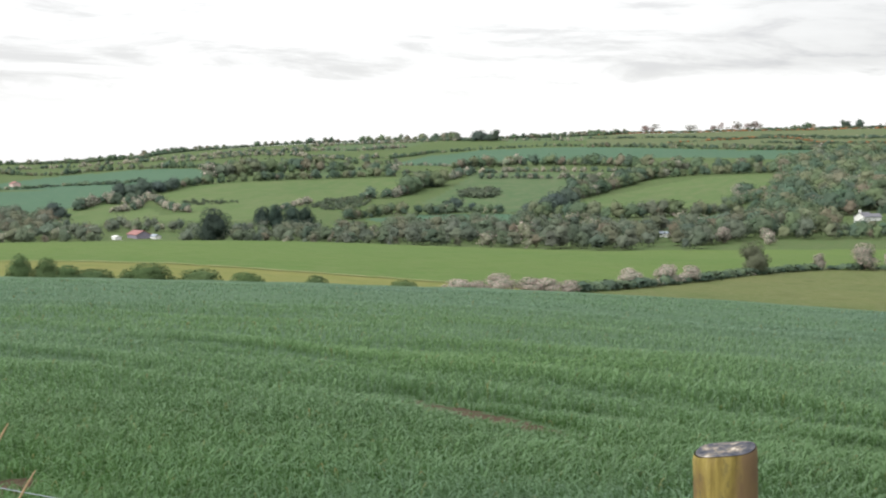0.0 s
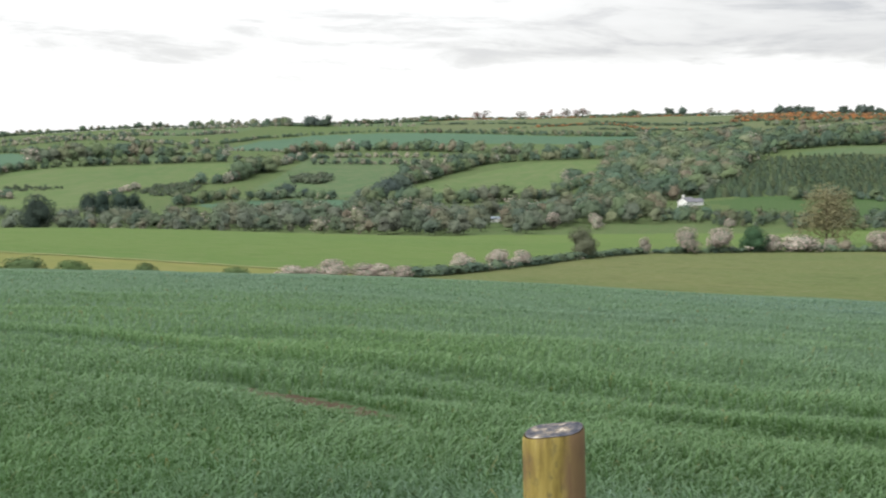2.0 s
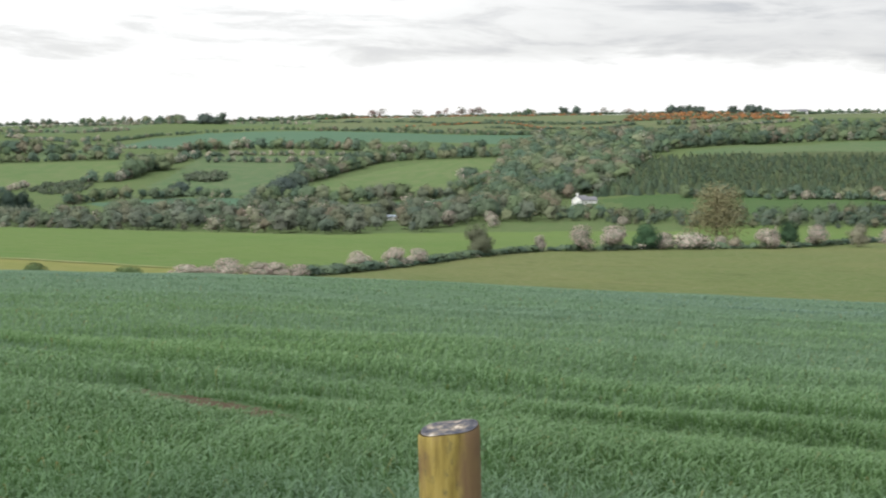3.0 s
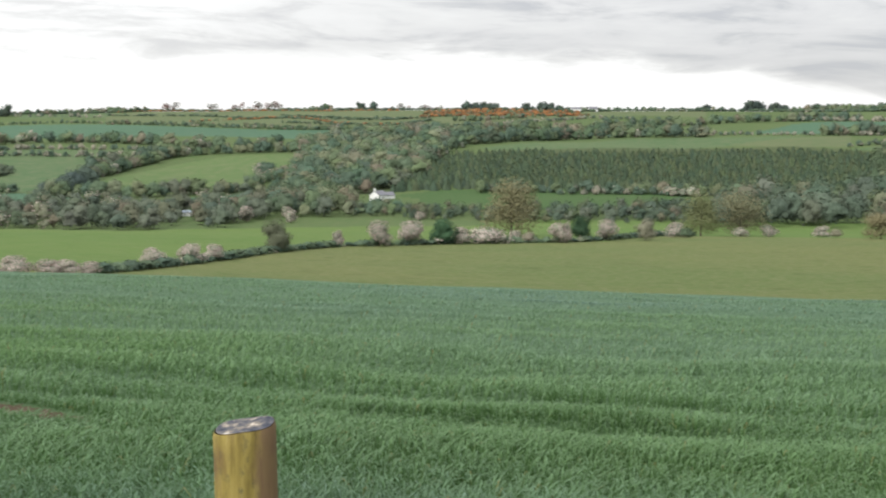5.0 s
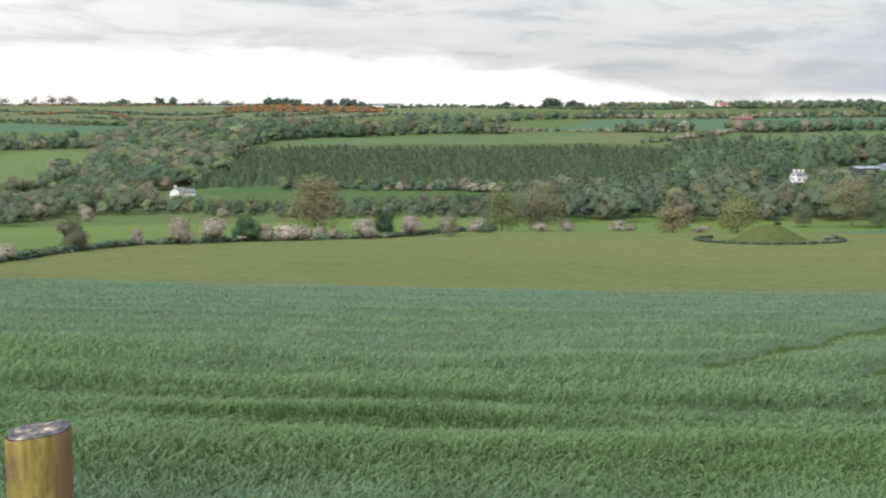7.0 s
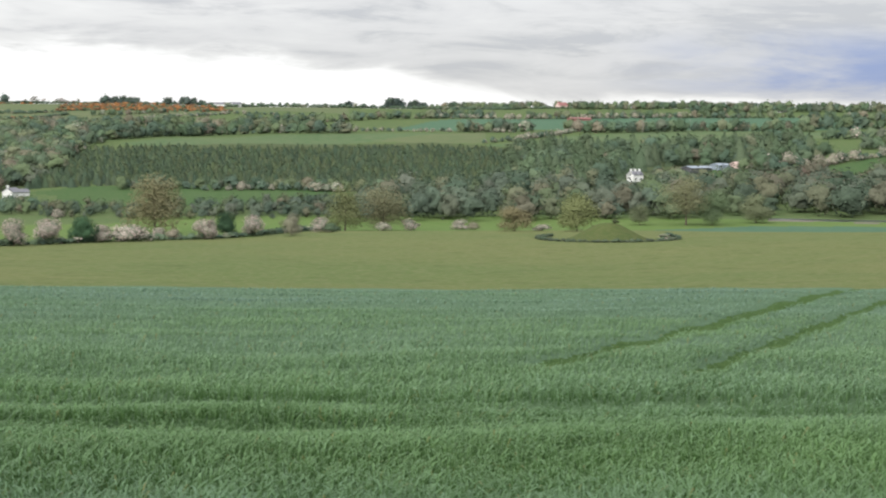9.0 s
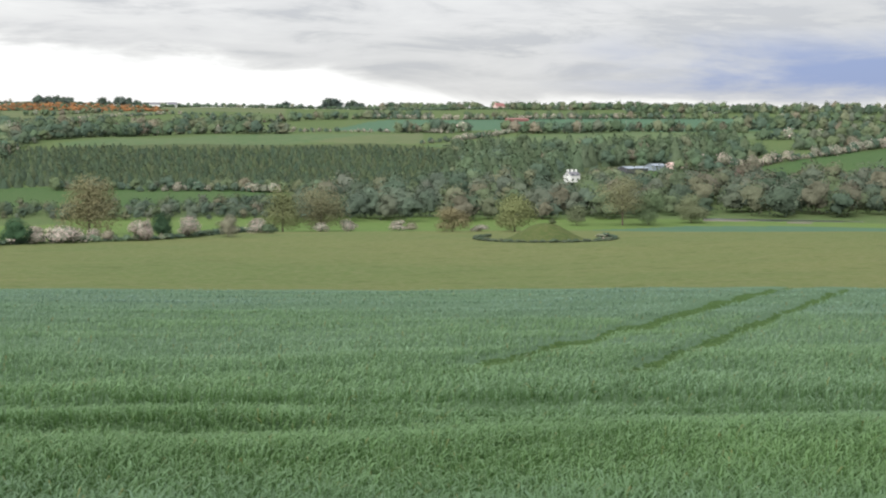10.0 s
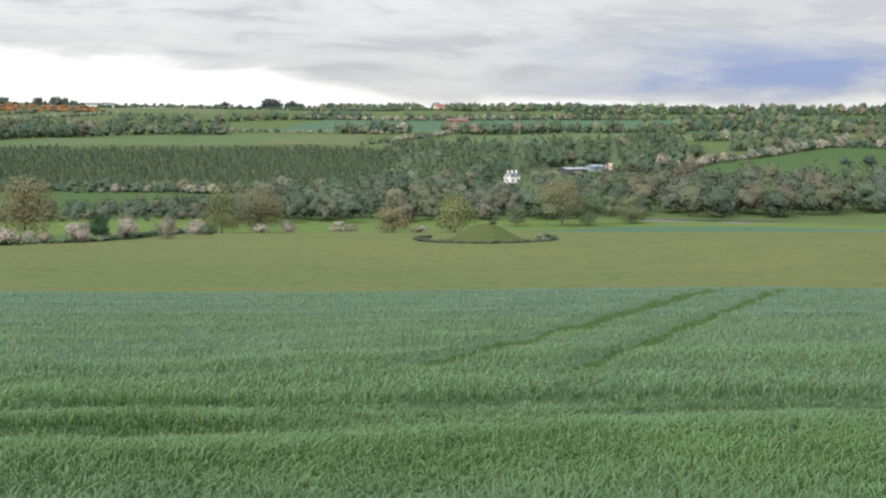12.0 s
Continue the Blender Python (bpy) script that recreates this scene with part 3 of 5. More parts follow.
    lobe /= np.linalg.norm(lobe, axis=1, keepdims=True) + 1e-6
    return p + base, d * 0.6 + whole(p) * 0.6, (hull + base, lobe * 0.6 + whole(hull) * 0.6, nu, nv)


def leaf_mesh(name, quads, tints, out, hulls=()):
    """Leaf sprays and leaf masses in one mesh; hulls holds (places, directions, columns, rows, tint)."""
    n = len(quads)
    verts, faces = [quads.reshape(-1, 3)], np.arange(4 * n).reshape(-1, 4).tolist()
    colour, facing = [np.repeat(tints, 4, 0)], [np.repeat(out + rng.normal(size=out.shape) * 0.07, 4, 0)]
    at = 4 * n
    for (place, way, nu, nv), tint in hulls:
        i, j = np.meshgrid(np.arange(nv - 1), np.arange(nu), indexing="ij")
        q = np.stack([i * nu + j, i * nu + (j + 1) % nu, (i + 1) * nu + (j + 1) % nu, (i + 1) * nu + j], -1).reshape(-1, 4) + at
        faces += q.tolist()
        faces.append(list(range(at + (nv - 1) * nu, at + nv * nu)))
        verts.append(place)
        colour.append(np.tile(tint, (len(place), 1)))
        facing.append(way)
        at += len(place)
    me = bpy.data.meshes.new(name)
    me.from_pydata(np.concatenate(verts).tolist(), [], faces)
    col = me.color_attributes.new("tint", "FLOAT_COLOR", "POINT")
    rgba = np.ones((at, 4), np.float32)
    rgba[:, :3] = np.concatenate(colour)
    col.data.foreach_set("color", rgba.ravel())
    me.materials.append(LEAF)
    me.materials.append(MASS)
    me.polygons.foreach_set("material_index", np.array([0] * n + [1] * (len(faces) - n), np.int32))
    me.polygons.foreach_set("use_smooth", np.ones(len(faces), bool))
    facing = np.concatenate(facing) + (0, 0, 0.7)
    facing /= np.linalg.norm(facing, axis=1, keepdims=True)
    me.normals_split_custom_set_from_vertices(facing.tolist())
    return me


def leaf_tints(tint, n, bloom):
    """Colours of the leaf sprays, and of the mass within."""
    # the raised blue stands in for haze over the distant leaf
    t = np.array(tint) * (0.97, 0.985, 1.11) * rng.uniform(0.88, 1.14) * rng.uniform(0.96, 1.04, 3)
    leaf = np.tile(t, (n, 1))
    flower = rng.random(n) < bloom
    leaf[flower] = (np.array(BLOSSOM) * rng.uniform(0.75, 1.05, (n, 1)))[flower]
    return leaf, t * (1 - 0.5 * bloom) + np.array(BLOSSOM) * 0.5 * bloom


def plant_row(mix, spots, height):
    """All the crowns of one hedge or wood."""
    shares = np.array([m[1] for m in MIXES[mix]], float)
    quads, tints, outs, hulls = [], [], [], []
    for x, y, z, r in spots:
        tint, _, bloom = MIXES[mix][rng.choice(len(shares), p=shares / shares.sum())]
        cone = mix == "plantation" or (mix == "conifers" and rng.random() < 0.5)
        if mix == "conifers" and cone:
            tint = MIXES[mix][0][0]
        h = height * (rng.uniform(0.72, 1.15) if mix == "plantation" else rng.uniform(0.5, 1.3))
        w = h * (rng.uniform(0.75, 1.0) if cone else rng.uniform(0.85, 1.25) if height > 5 else rng.uniform(1.2, 1.8))
        n = 24 if cone else 36 if height < 5 else 140
        if h > 9.5 and not cone:
            n = 270
        size = h * (0.07 if n == 270 else 0.14 if cone else 0.2 if height < 5 else 0.095)
        p, d, hull = crown(np.array((x, y, z - 0.3)), h, w, n, 0.06, 6, cone, core=0.68, fine=n == 270)
        leaf, mass = leaf_tints(tint, n, bloom)
        quads.append(cards(p, d, np.full(n, size), 0.5))
        tints.append(leaf)
        outs.append(d)
        hulls.append((hull, mass))
    return np.concatenate(quads), np.concatenate(tints), np.concatenate(outs), hulls


VARIANTS = {}


def plant_variant(mix, height, far):
    """One of a few crowns of a mixture, of unit height; hedges share them, the far ones with fewer leaf sprays."""
    shares = np.array([m[1] for m in MIXES[mix]], float)
    low_kind = height < 5
    key = (mix, low_kind, far, int(rng.choice(len(shares), p=shares / shares.sum())), int(rng.integers(0, 5)))
    if key not in VARIANTS:
        tint, _, bloom = MIXES[mix][key[3]]
        n, size = (32, 0.22) if low_kind else (110, 0.12) if mix == "bare" else (76, 0.14) if far else (230, 0.088)
        p, d, hull = crown(np.zeros(3), 1.0, 1.6 if low_kind else 1.0, n, 0.3 if mix == "bare" else 0.03, 5 if low_kind else 8, bushy=low_kind or mix == "haw", fine=not far and not low_kind)
        leaf, mass = leaf_tints(tint, n, bloom)
        VARIANTS[key] = leaf_mesh("bush" if low_kind else "tree", cards(p, d, np.full(n, size), 0.5), leaf, d, [] if mix == "bare" else [(hull, mass)])
    return VARIANTS[key]


def hedgerow(mix, height, gap, line):
    a = np.radians([p[0] for p in line])
    r = np.array([p[1] for p in line])
    x, y = -r * np.sin(a), r * np.cos(a)
    run = np.concatenate([[0], np.cumsum(np.hypot(np.diff(x), np.diff(y)))])
    s = np.arange(0, run[-1] + gap * 0.5, gap * 0.62)
    s = s + rng.normal(0, gap * 0.22, len(s))
    px, py = np.interp(s, run, x) + rng.normal(0, 0.1 * height, len(s)), np.interp(s, run, y) + rng.normal(0, 0.1 * height, len(s))
    pr, pb = np.hypot(px, py), np.degrees(np.arctan2(-px, py))
    pz = ground_z(pb, pr)
    top = new("hedgerow")
    top.location = (px[0], py[0], pz[0])
    for k in range(len(s)):
        h = height * (rng.uniform(0.55, 1.1) if rng.random() < 0.75 else rng.uniform(0.3, 0.6))
        ob = new("bush" if height < 5 else "tree", plant_variant(mix, height, pr[k] > 1150))
        ob.parent = top
        w = h * (rng.uniform(0.8, 1.1) if mix == "bare" else rng.uniform(1.2, 1.7) if height < 5 else rng.uniform(0.9, 1.3))
        ob.matrix_local = Matrix.LocRotScale((px[k] - px[0], py[k] - py[0], pz[k] - pz[0] - 0.03 * h), Euler((0, 0, rng.uniform(0, 6.28))), (w, w, h))
    return tagged(top, WORDS[mix][0], "hedge", "hedgerows on the far hill")


def wood(mix, height, gap, outline, clear=(0, 0, 0)):
    poly = np.array(outline)
    a = np.radians(poly[:, 0])
    x, y = -poly[:, 1] * np.sin(a), poly[:, 1] * np.cos(a)
    gx, gy = np.meshgrid(np.arange(x.min(), x.max(), gap), np.arange(y.min(), y.max(), gap))
    loose = 0.3 if mix == "plantation" else 0.42
    gx, gy = gx.ravel() + rng.normal(0, gap * loose, gx.size), gy.ravel() + rng.normal(0, gap * loose, gx.size)
    b, r = np.degrees(np.arctan2(-gx, gy)), np.hypot(gx, gy)
    # a gap in the trees: bearings from, to, out to a distance
    ok = inside(poly, b, r) & ~((b > clear[0]) & (b < clear[1]) & (r < clear[2]))
    spots = np.stack([gx, gy, ground_z(b, r), r], -1)[ok]
    ob = new("woodland", leaf_mesh("woodland", *plant_row(mix, spots, height)))
    return tagged(ob, WORDS[mix][1], "wood", kind="stuff")


# hedgerows: mixture, height, spacing, line
hedgerow("mixed", 8, 7, [(41.56, 1435), (40.27, 1457.5), (38.96, 1417), (37.85, 1405), (36.73, 1423), (34.92, 1390), (32.38, 1328.5), (30.75, 1325.5)])
hedgerow("mixed", 8, 10, [(41.55, 1763.5), (40.26, 1783), (37.62, 1739.5), (35.82, 1631.5), (34.68, 1613.5), (32.83, 1859.5), (31.2, 1955.5), (30.03, 1955.5), (27.9, 1934.5)])
hedgerow("haw", 6, 7, [(40.26, 1528), (38.95, 1555), (36.95, 1532.5), (34.45, 1487.5), (32.14, 1534), (30.27, 1613.5), (27.91, 1607.5)])
hedgerow("haw", 6, 7, [(33.54, 1436.5), (31.68, 1483), (29.33, 1556.5), (27.43, 1549), (25.53, 1525), (23.61, 1613.5)])
hedgerow("haw", 6, 8, [(30.74, 1538.5), (28.38, 1493.5), (26.01, 1366), (24.09, 1396)])
hedgerow("haw", 6, 8, [(27.91, 1636), (26.48, 1658.5), (24.09, 1774), (21.69, 1745.5), (19.3, 1655.5), (16.2, 1637.5)])
hedgerow("mixed", 7, 9, [(28.86, 1369), (26.73, 1294), (25.06, 1276), (24.1, 1238.5)])
hedgerow("low", 4, 5, [(41.58, 1130.5), (40.28, 1159), (39.19, 1168), (37.86, 1189), (35.39, 1112.5), (34.93, 1129)])
hedgerow("dark", 13, 7, [(35.74, 977.5), (35.17, 976), (34.49, 974.5), (33.79, 991), (33.33, 1003)])
hedgerow("mixed", 8, 6, [(33.56, 1001.5), (32.4, 1031.5), (30.76, 1052.5), (28.4, 1075), (25.54, 1084), (23.62, 1082.5)])
hedgerow("mixed", 14, 8, [(31.93, 1100.5), (30.52, 1120), (29.34, 1150), (27.92, 1157.5), (26.49, 1157.5)])
hedgerow("mixed", 13, 8, [(31.46, 1168), (30.05, 1219), (28.87, 1246), (27.44, 1240)])
hedgerow("mixed", 8, 7, [(27.45, 1192), (25.54, 1160.5), (24.1, 1118.5)])
hedgerow("haw", 8, 6, [(37.33, 890.5), (36.65, 926.5), (36.09, 937), (35.52, 919), (35.07, 913), (34.83, 953.5)])
hedgerow("haw", 6, 5, [(35.87, 853), (34.96, 868), (34.49, 947.5), (34.03, 916), (33.58, 853), (32.77, 824.5)])
hedgerow("dark", 12, 6, [(38.12, 823), (37.72, 827.5)])
hedgerow("haw", 5, 6, [(29.13, 821.5), (28.42, 854.5), (27.7, 880)])
hedgerow("haw", 9, 6, [(25.55, 913), (24.83, 911.5), (24.11, 917.5), (23.75, 937)])
hedgerow("mixed", 15, 7, [(23.75, 937), (23.27, 964), (22.91, 995.5), (22.43, 985), (22.07, 1001.5)])
hedgerow("haw", 8, 6, [(22.19, 1028.5), (21.71, 1045), (21.35, 1066), (20.86, 1100.5)])
hedgerow("mixed", 8, 6, [(26.28, 752.5), (25.32, 767.5), (24.36, 799), (22.68, 782.5), (21.96, 791.5)])
hedgerow("dark", 10, 12, [(21.79, 799), (20.69, 803.5)])
hedgerow("low", 6, 5, [(21.96, 796), (21, 796), (19.8, 781)])
hedgerow("low", 5, 6, [(24.33, 1370.5), (22.65, 1501), (20.74, 1535.5), (17.87, 1513), (15.49, 1466.5), (12.67, 1400.5), (9.9, 1358.5), (7.63, 1327), (3.92, 1315)])
hedgerow("haw", 5, 6, [(24.34, 1219), (22.66, 1207), (20.98, 1172.5)])
hedgerow("mixed", 11, 7, [(21.7, 1151.5), (20.74, 1174), (19.3, 1217.5), (18.11, 1216), (15.73, 1181.5), (13.37, 1130.5), (11.04, 1084), (8.98, 1094.5), (7.17, 1109.5), (3.91, 1130.5)])
hedgerow("haw", 5, 5, [(21.7, 1111), (20.26, 1108), (18.59, 1136.5), (15.49, 1121.5), (13.37, 1090)])
hedgerow("haw", 6, 5, [(20.39, 1051), (19.31, 1060), (17.87, 1061.5), (16.68, 1063), (14.78, 1051), (13.37, 1049.5)])
hedgerow("mixed", 10, 6, [(16.92, 854.5), (15.97, 901), (14.79, 976), (13.84, 1028.5), (13.14, 1046.5), (11.74, 1052.5), (9.89, 1048), (7.96, 1045)])
hedgerow("mixed", 12, 7, [(16.68, 916), (15.02, 997), (13.37, 1066), (12.2, 1078)])
hedgerow("dark", 13, 7, [(18.48, 772), (17.88, 763), (17.16, 784), (16.92, 806.5)])
hedgerow("mixed", 10, 6, [(18.36, 758.5), (16.93, 740.5), (15.02, 742), (13.14, 752.5), (11.27, 761.5), (10.12, 785.5)])
hedgerow("mixed", 9, 6, [(10.12, 793), (9.66, 836.5), (8.97, 863.5)])
hedgerow("haw", 9, 6, [(9.84, 890.5), (9.48, 892), (9.2, 880)])
hedgerow("low", 4, 7, [(15.96, 1700.5), (12.21, 1645), (9.9, 1544.5), (7.18, 1558), (3.92, 1534)])
hedgerow("gorse", 3, 5, [(12.67, 1526.5), (9.9, 1529.5), (8.08, 1619.5), (6.51, 1418.5), (3.92, 1448.5)])
hedgerow("mixed", 6, 7, [(15.96, 1444), (14.55, 1460.5), (12.21, 1424.5), (9.9, 1382.5), (8.76, 1354), (6.51, 1331.5), (3.92, 1334.5)])
hedgerow("gorse", 3, 6, [(15.49, 1807), (13.37, 1865.5), (9.9, 1901.5), (6.51, 1786), (3.93, 1810)])
hedgerow("mixed", 12, 9, [(25.52, 1960), (24.09, 1951), (23.13, 1925.5), (21.93, 1876), (21.45, 1730.5)])
hedgerow("dark", 15, 10, [(20.61, 1691.5), (19.78, 1666)])
hedgerow("mixed", 10, 12, [(27.9, 1934.5), (26.47, 1946.5)])
hedgerow("mixed", 8, 8, [(19.3, 1721.5), (18.7, 1711), (15.96, 1852), (15.25, 1793.5), (14.31, 1864)])
hedgerow("bare", 13, 9, [(13.61, 1862.5), (13.14, 1870)])
hedgerow("bare", 13, 9, [(11.74, 1925.5), (11.28, 1931.5)])
hedgerow("bare", 13, 9, [(10.82, 1933), (10.24, 1930)])
hedgerow("bare", 14, 8, [(9.9, 1928.5), (8.87, 1916.5)])
hedgerow("mixed", 12, 9, [(7.63, 1870), (6.74, 1868.5)])
hedgerow("dark", 14, 9, [(5.63, 1892.5), (4.97, 1912)])
hedgerow("bare", 12, 9, [(4.26, 1925.5), (3.42, 1925.5)])
hedgerow("bare", 10, 10, [(2.94, 1870), (2.11, 1909)])
hedgerow("dark", 14, 8, [(1.15, 1886.5), (-0.28, 1844.5)])
hedgerow("dark", 13, 8, [(-1.36, 1814.5), (-2.79, 1783)])
hedgerow("low", 7, 7, [(-2.79, 1783), (-4.56, 1928.5), (-6.68, 1912), (-9, 1843), (-10.37, 1858)])
hedgerow("dark", 12, 9, [(-8.88, 1891), (-9.04, 1891)])
hedgerow("dark", 16, 8, [(-10.49, 1864), (-11.17, 1900)])
hedgerow("dark", 14, 8, [(-11.62, 1939), (-12.19, 1940.5)])
hedgerow("mixed", 10, 8, [(-12.41, 1940.5), (-13.53, 1933), (-15.07, 1862.5), (-16.11, 1826.5)])
hedgerow("mixed", 11, 8, [(-13.29, 1936), (-15.67, 1904.5), (-18.06, 1862.5), (-20.45, 1826.5), (-22.83, 1795)])
hedgerow("mixed", 12, 7, [(-18.54, 1774), (-20.93, 1739.5), (-23.31, 1750), (-25.67, 1931.5), (-28.01, 1919.5), (-30.31, 1895.5), (-32.13, 1871.5)])
hedgerow("mixed", 11, 9, [(-31.9, 1826.5), (-33.69, 1853.5), (-36.28, 1810), (-37.82, 1942)])
hedgerow("mixed", 12, 7, [(-23.31, 1681), (-25.67, 1667.5), (-28.01, 1661.5), (-30.32, 1630), (-32.58, 1591), (-36.28, 1582)])
hedgerow("low", 4.5, 4, [(41.55, 1817.5), (37.62, 1765), (34.68, 1594), (32.83, 1859.5), (30.03, 1955.5), (27.9, 1934.5), (25.52, 1960), (23.13, 1925.5), (20.73, 1696)])
hedgerow("low", 4.5, 4, [(20.73, 1696), (15.96, 1804), (12.21, 1910.5), (8.99, 1918), (6.74, 1820.5), (3.93, 1927)])
hedgerow("low", 4.5, 4, [(6.4, 1889.5), (4.02, 1927), (1.63, 1898.5), (-0.76, 1831), (-3.14, 1775.5), (-5.5, 1922.5), (-9, 1843), (-12.41, 1894), (-16.11, 1799.5)])
hedgerow("low", 4.5, 4, [(-11.87, 1826.5), (-16.15, 1838.5), (-20.93, 1768), (-25.67, 1873), (-30.31, 1853.5), (-36.28, 1780), (-37.82, 1781.5)])
hedgerow("gorse", 4, 4, [(2.94, 1565.5), (1.63, 1570), (0.19, 1576), (-1.48, 1639), (-4.09, 1619.5)])
hedgerow("gorse", 4, 4, [(2.82, 1624), (1.15, 1676.5), (-0.76, 1696), (-3.85, 1682.5)])
hedgerow("gorse", 3, 5, [(1.87, 1846), (0.19, 1858), (-1.95, 1801)])
hedgerow("mixed", 8, 7, [(1.63, 1499.5), (0.19, 1498), (-1.48, 1552)])
hedgerow("haw", 5, 6, [(1.15, 1436.5), (-0.53, 1441), (-2.2, 1490.5), (-4.09, 1582), (-5.98, 1559.5)])
hedgerow("low", 4, 7, [(8.77, 1702), (6.4, 1597), (4.02, 1544.5), (2.58, 1544.5)])
hedgerow("mixed", 6, 6, [(8.78, 1340.5), (6.41, 1321), (4.02, 1345), (3.06, 1414)])
hedgerow("low", 4, 7, [(8.77, 1439.5), (6.4, 1396), (4.02, 1442.5), (2.58, 1513)])
hedgerow("mixed", 12, 6, [(3.06, 1343.5), (1.63, 1373.5), (-0.29, 1393), (-1.96, 1370.5), (-3.62, 1331.5), (-5.51, 1312), (-7.85, 1334.5)])
hedgerow("mixed", 13, 6, [(2.58, 1097.5), (1.63, 1115.5), (-0.05, 1130.5), (-3.15, 1246), (-5.52, 1259.5), (-9.01, 1231)])
hedgerow("mixed", 12, 7, [(1.63, 1213), (-0.05, 1315), (-2.2, 1316.5), (-4.34, 1298.5), (-6.69, 1286.5)])
hedgerow("mixed", 11, 7, [(-4.33, 1384), (-5.98, 1438), (-7.85, 1441), (-10.15, 1469.5), (-12.42, 1465), (-15.08, 1546)])
hedgerow("haw", 5, 6, [(-7.86, 1255), (-10.16, 1246), (-12.43, 1252), (-14.65, 1270), (-16.14, 1265.5)])
hedgerow("haw", 6, 5, [(-14.72, 1117), (-16.15, 1142.5), (-17.59, 1228), (-18.55, 1276)])
hedgerow("mixed", 14, 8, [(-13.77, 1261), (-15.2, 1273), (-16.63, 1282)])
hedgerow("mixed", 13, 7, [(-18.07, 1292.5), (-19.5, 1268.5), (-20.94, 1267), (-22.37, 1274.5), (-24.51, 1300), (-26.86, 1345), (-28.26, 1315)])
hedgerow("mixed", 14, 7, [(-28.02, 1378), (-30.33, 1364.5), (-32.6, 1325.5), (-34.82, 1321), (-36.99, 1321)])
hedgerow("mixed", 12, 7, [(-28.72, 1447), (-30.32, 1463.5), (-32.59, 1460.5), (-34.81, 1438), (-36.99, 1457.5)])
hedgerow("haw", 7, 6, [(-11.87, 1466.5), (-13.77, 1472.5), (-16.63, 1525), (-18.54, 1525), (-20.93, 1531), (-23.31, 1541.5), (-25.68, 1576)])
hedgerow("mixed", 10, 8, [(-16.63, 1537), (-19.74, 1531), (-23.31, 1541.5), (-26.85, 1579), (-30.32, 1549)])
hedgerow("mixed", 12, 8, [(-28.73, 1162), (-30.34, 1154.5), (-32.61, 1147), (-33.72, 1171)])
hedgerow("haw", 9, 6, [(-27.59, 928), (-28.75, 932.5), (-29.44, 956.5), (-30.36, 974.5), (-31.5, 1003), (-32.62, 1057), (-33.51, 1081), (-34.4, 1100.5)])
hedgerow("haw", 8, 6, [(-34.4, 1096), (-35.5, 1093), (-36.32, 1085.5), (-37.87, 1087)])
hedgerow("mixed", 12, 7, [(-30.35, 1067.5), (-32.17, 1085.5), (-33.51, 1117), (-36.15, 1117), (-37.86, 1111)])
hedgerow("red", 13, 7, [(-27.37, 803.5), (-28.18, 824.5), (-28.64, 862)])
hedgerow("red", 11, 7, [(-29.35, 776.5), (-30.15, 787), (-31.07, 808), (-31.98, 820)])
hedgerow("mixed", 10, 6, [(-27.61, 758.5), (-29.23, 769), (-31.07, 799), (-32.66, 814), (-34.88, 823), (-37.06, 820)])
hedgerow("dark", 8, 20, [(-34.68, 952), (-36.06, 941.5)])
hedgerow("haw", 13, 6, [(-26.42, 916), (-27.08, 908.5), (-27.36, 914.5)])
hedgerow("mixed", 13, 6, [(-25.71, 917.5), (-26.65, 908.5)])
hedgerow("haw", 6, 5, [(-2.9, 752), (-4.24, 755), (-6.72, 757), (-8.59, 748)])
hedgerow("mixed", 8, 5, [(0.5, 764), (-2.3, 763), (-4.36, 762), (-6.72, 764), (-9.05, 756), (-10.89, 752)])
hedgerow("haw", 12, 7, [(2.94, 980.5), (2.1, 1016.5)])
# woods: mixture, height, spacing, outline
wood("wooded", 12, 10, [(8.44, 857.5), (7.84, 1093), (5.93, 1246), (4.02, 1253.5), (2.34, 1286.5), (0.43, 1126), (1.63, 1049.5), (2.58, 862), (4.03, 773.5), (5.23, 758.5), (7.38, 778)])
wood("wooded", 10, 10, [(7.85, 743.5), (6.42, 736), (5.95, 701.5), (5.71, 664), (7.38, 641.5), (9.28, 628), (9.52, 706)])
wood("plantation", 6.8, 5.4, [(0.46, 776.5), (0.43, 989.5), (-3.53, 994), (-7.64, 997), (-12.34, 1063), (-14.72, 1057), (-15.92, 1025.5), (-15.92, 799), (-12.81, 748), (-8.56, 755.5), (-4.87, 785.5)])
wood("plantation", 6.8, 5.4, [(4.27, 767.5), (2.7, 856), (1.63, 994), (0.19, 1009), (-2.44, 1006), (-2.45, 784), (2.1, 776.5)])
wood("conifers", 13, 9, [(-15.68, 766), (-15.91, 1057), (-18.55, 1067.5), (-20.95, 1046.5), (-24.28, 1051), (-27.57, 1127.5), (-28.98, 950.5), (-24.29, 935.5), (-21.91, 947.5), (-20.48, 842.5), (-19.76, 779.5), (-18.08, 731.5)])
wood("willow", 14, 12.5, [(-9.02, 572), (-9.49, 650.5), (-12.81, 730), (-18.08, 748), (-19.77, 682), (-22.4, 685), (-23.35, 737.5), (-23.37, 592), (-20.5, 580), (-16.16, 566), (-12, 566)])
wood("willow", 15, 13, [(-23.37, 600), (-23.35, 746.5), (-26.9, 764.5), (-29.24, 748), (-32.66, 779.5), (-37.07, 779.5), (-37.09, 661), (-32.69, 627.5), (-31.33, 602), (-27.62, 629)])
wood("willow", 6, 8, [(4.27, 600), (4.03, 641.5), (1.62, 658), (-3.17, 658), (-8.59, 692.5), (-8.84, 578), (-5.55, 576), (-0.78, 580), (1.62, 592)])
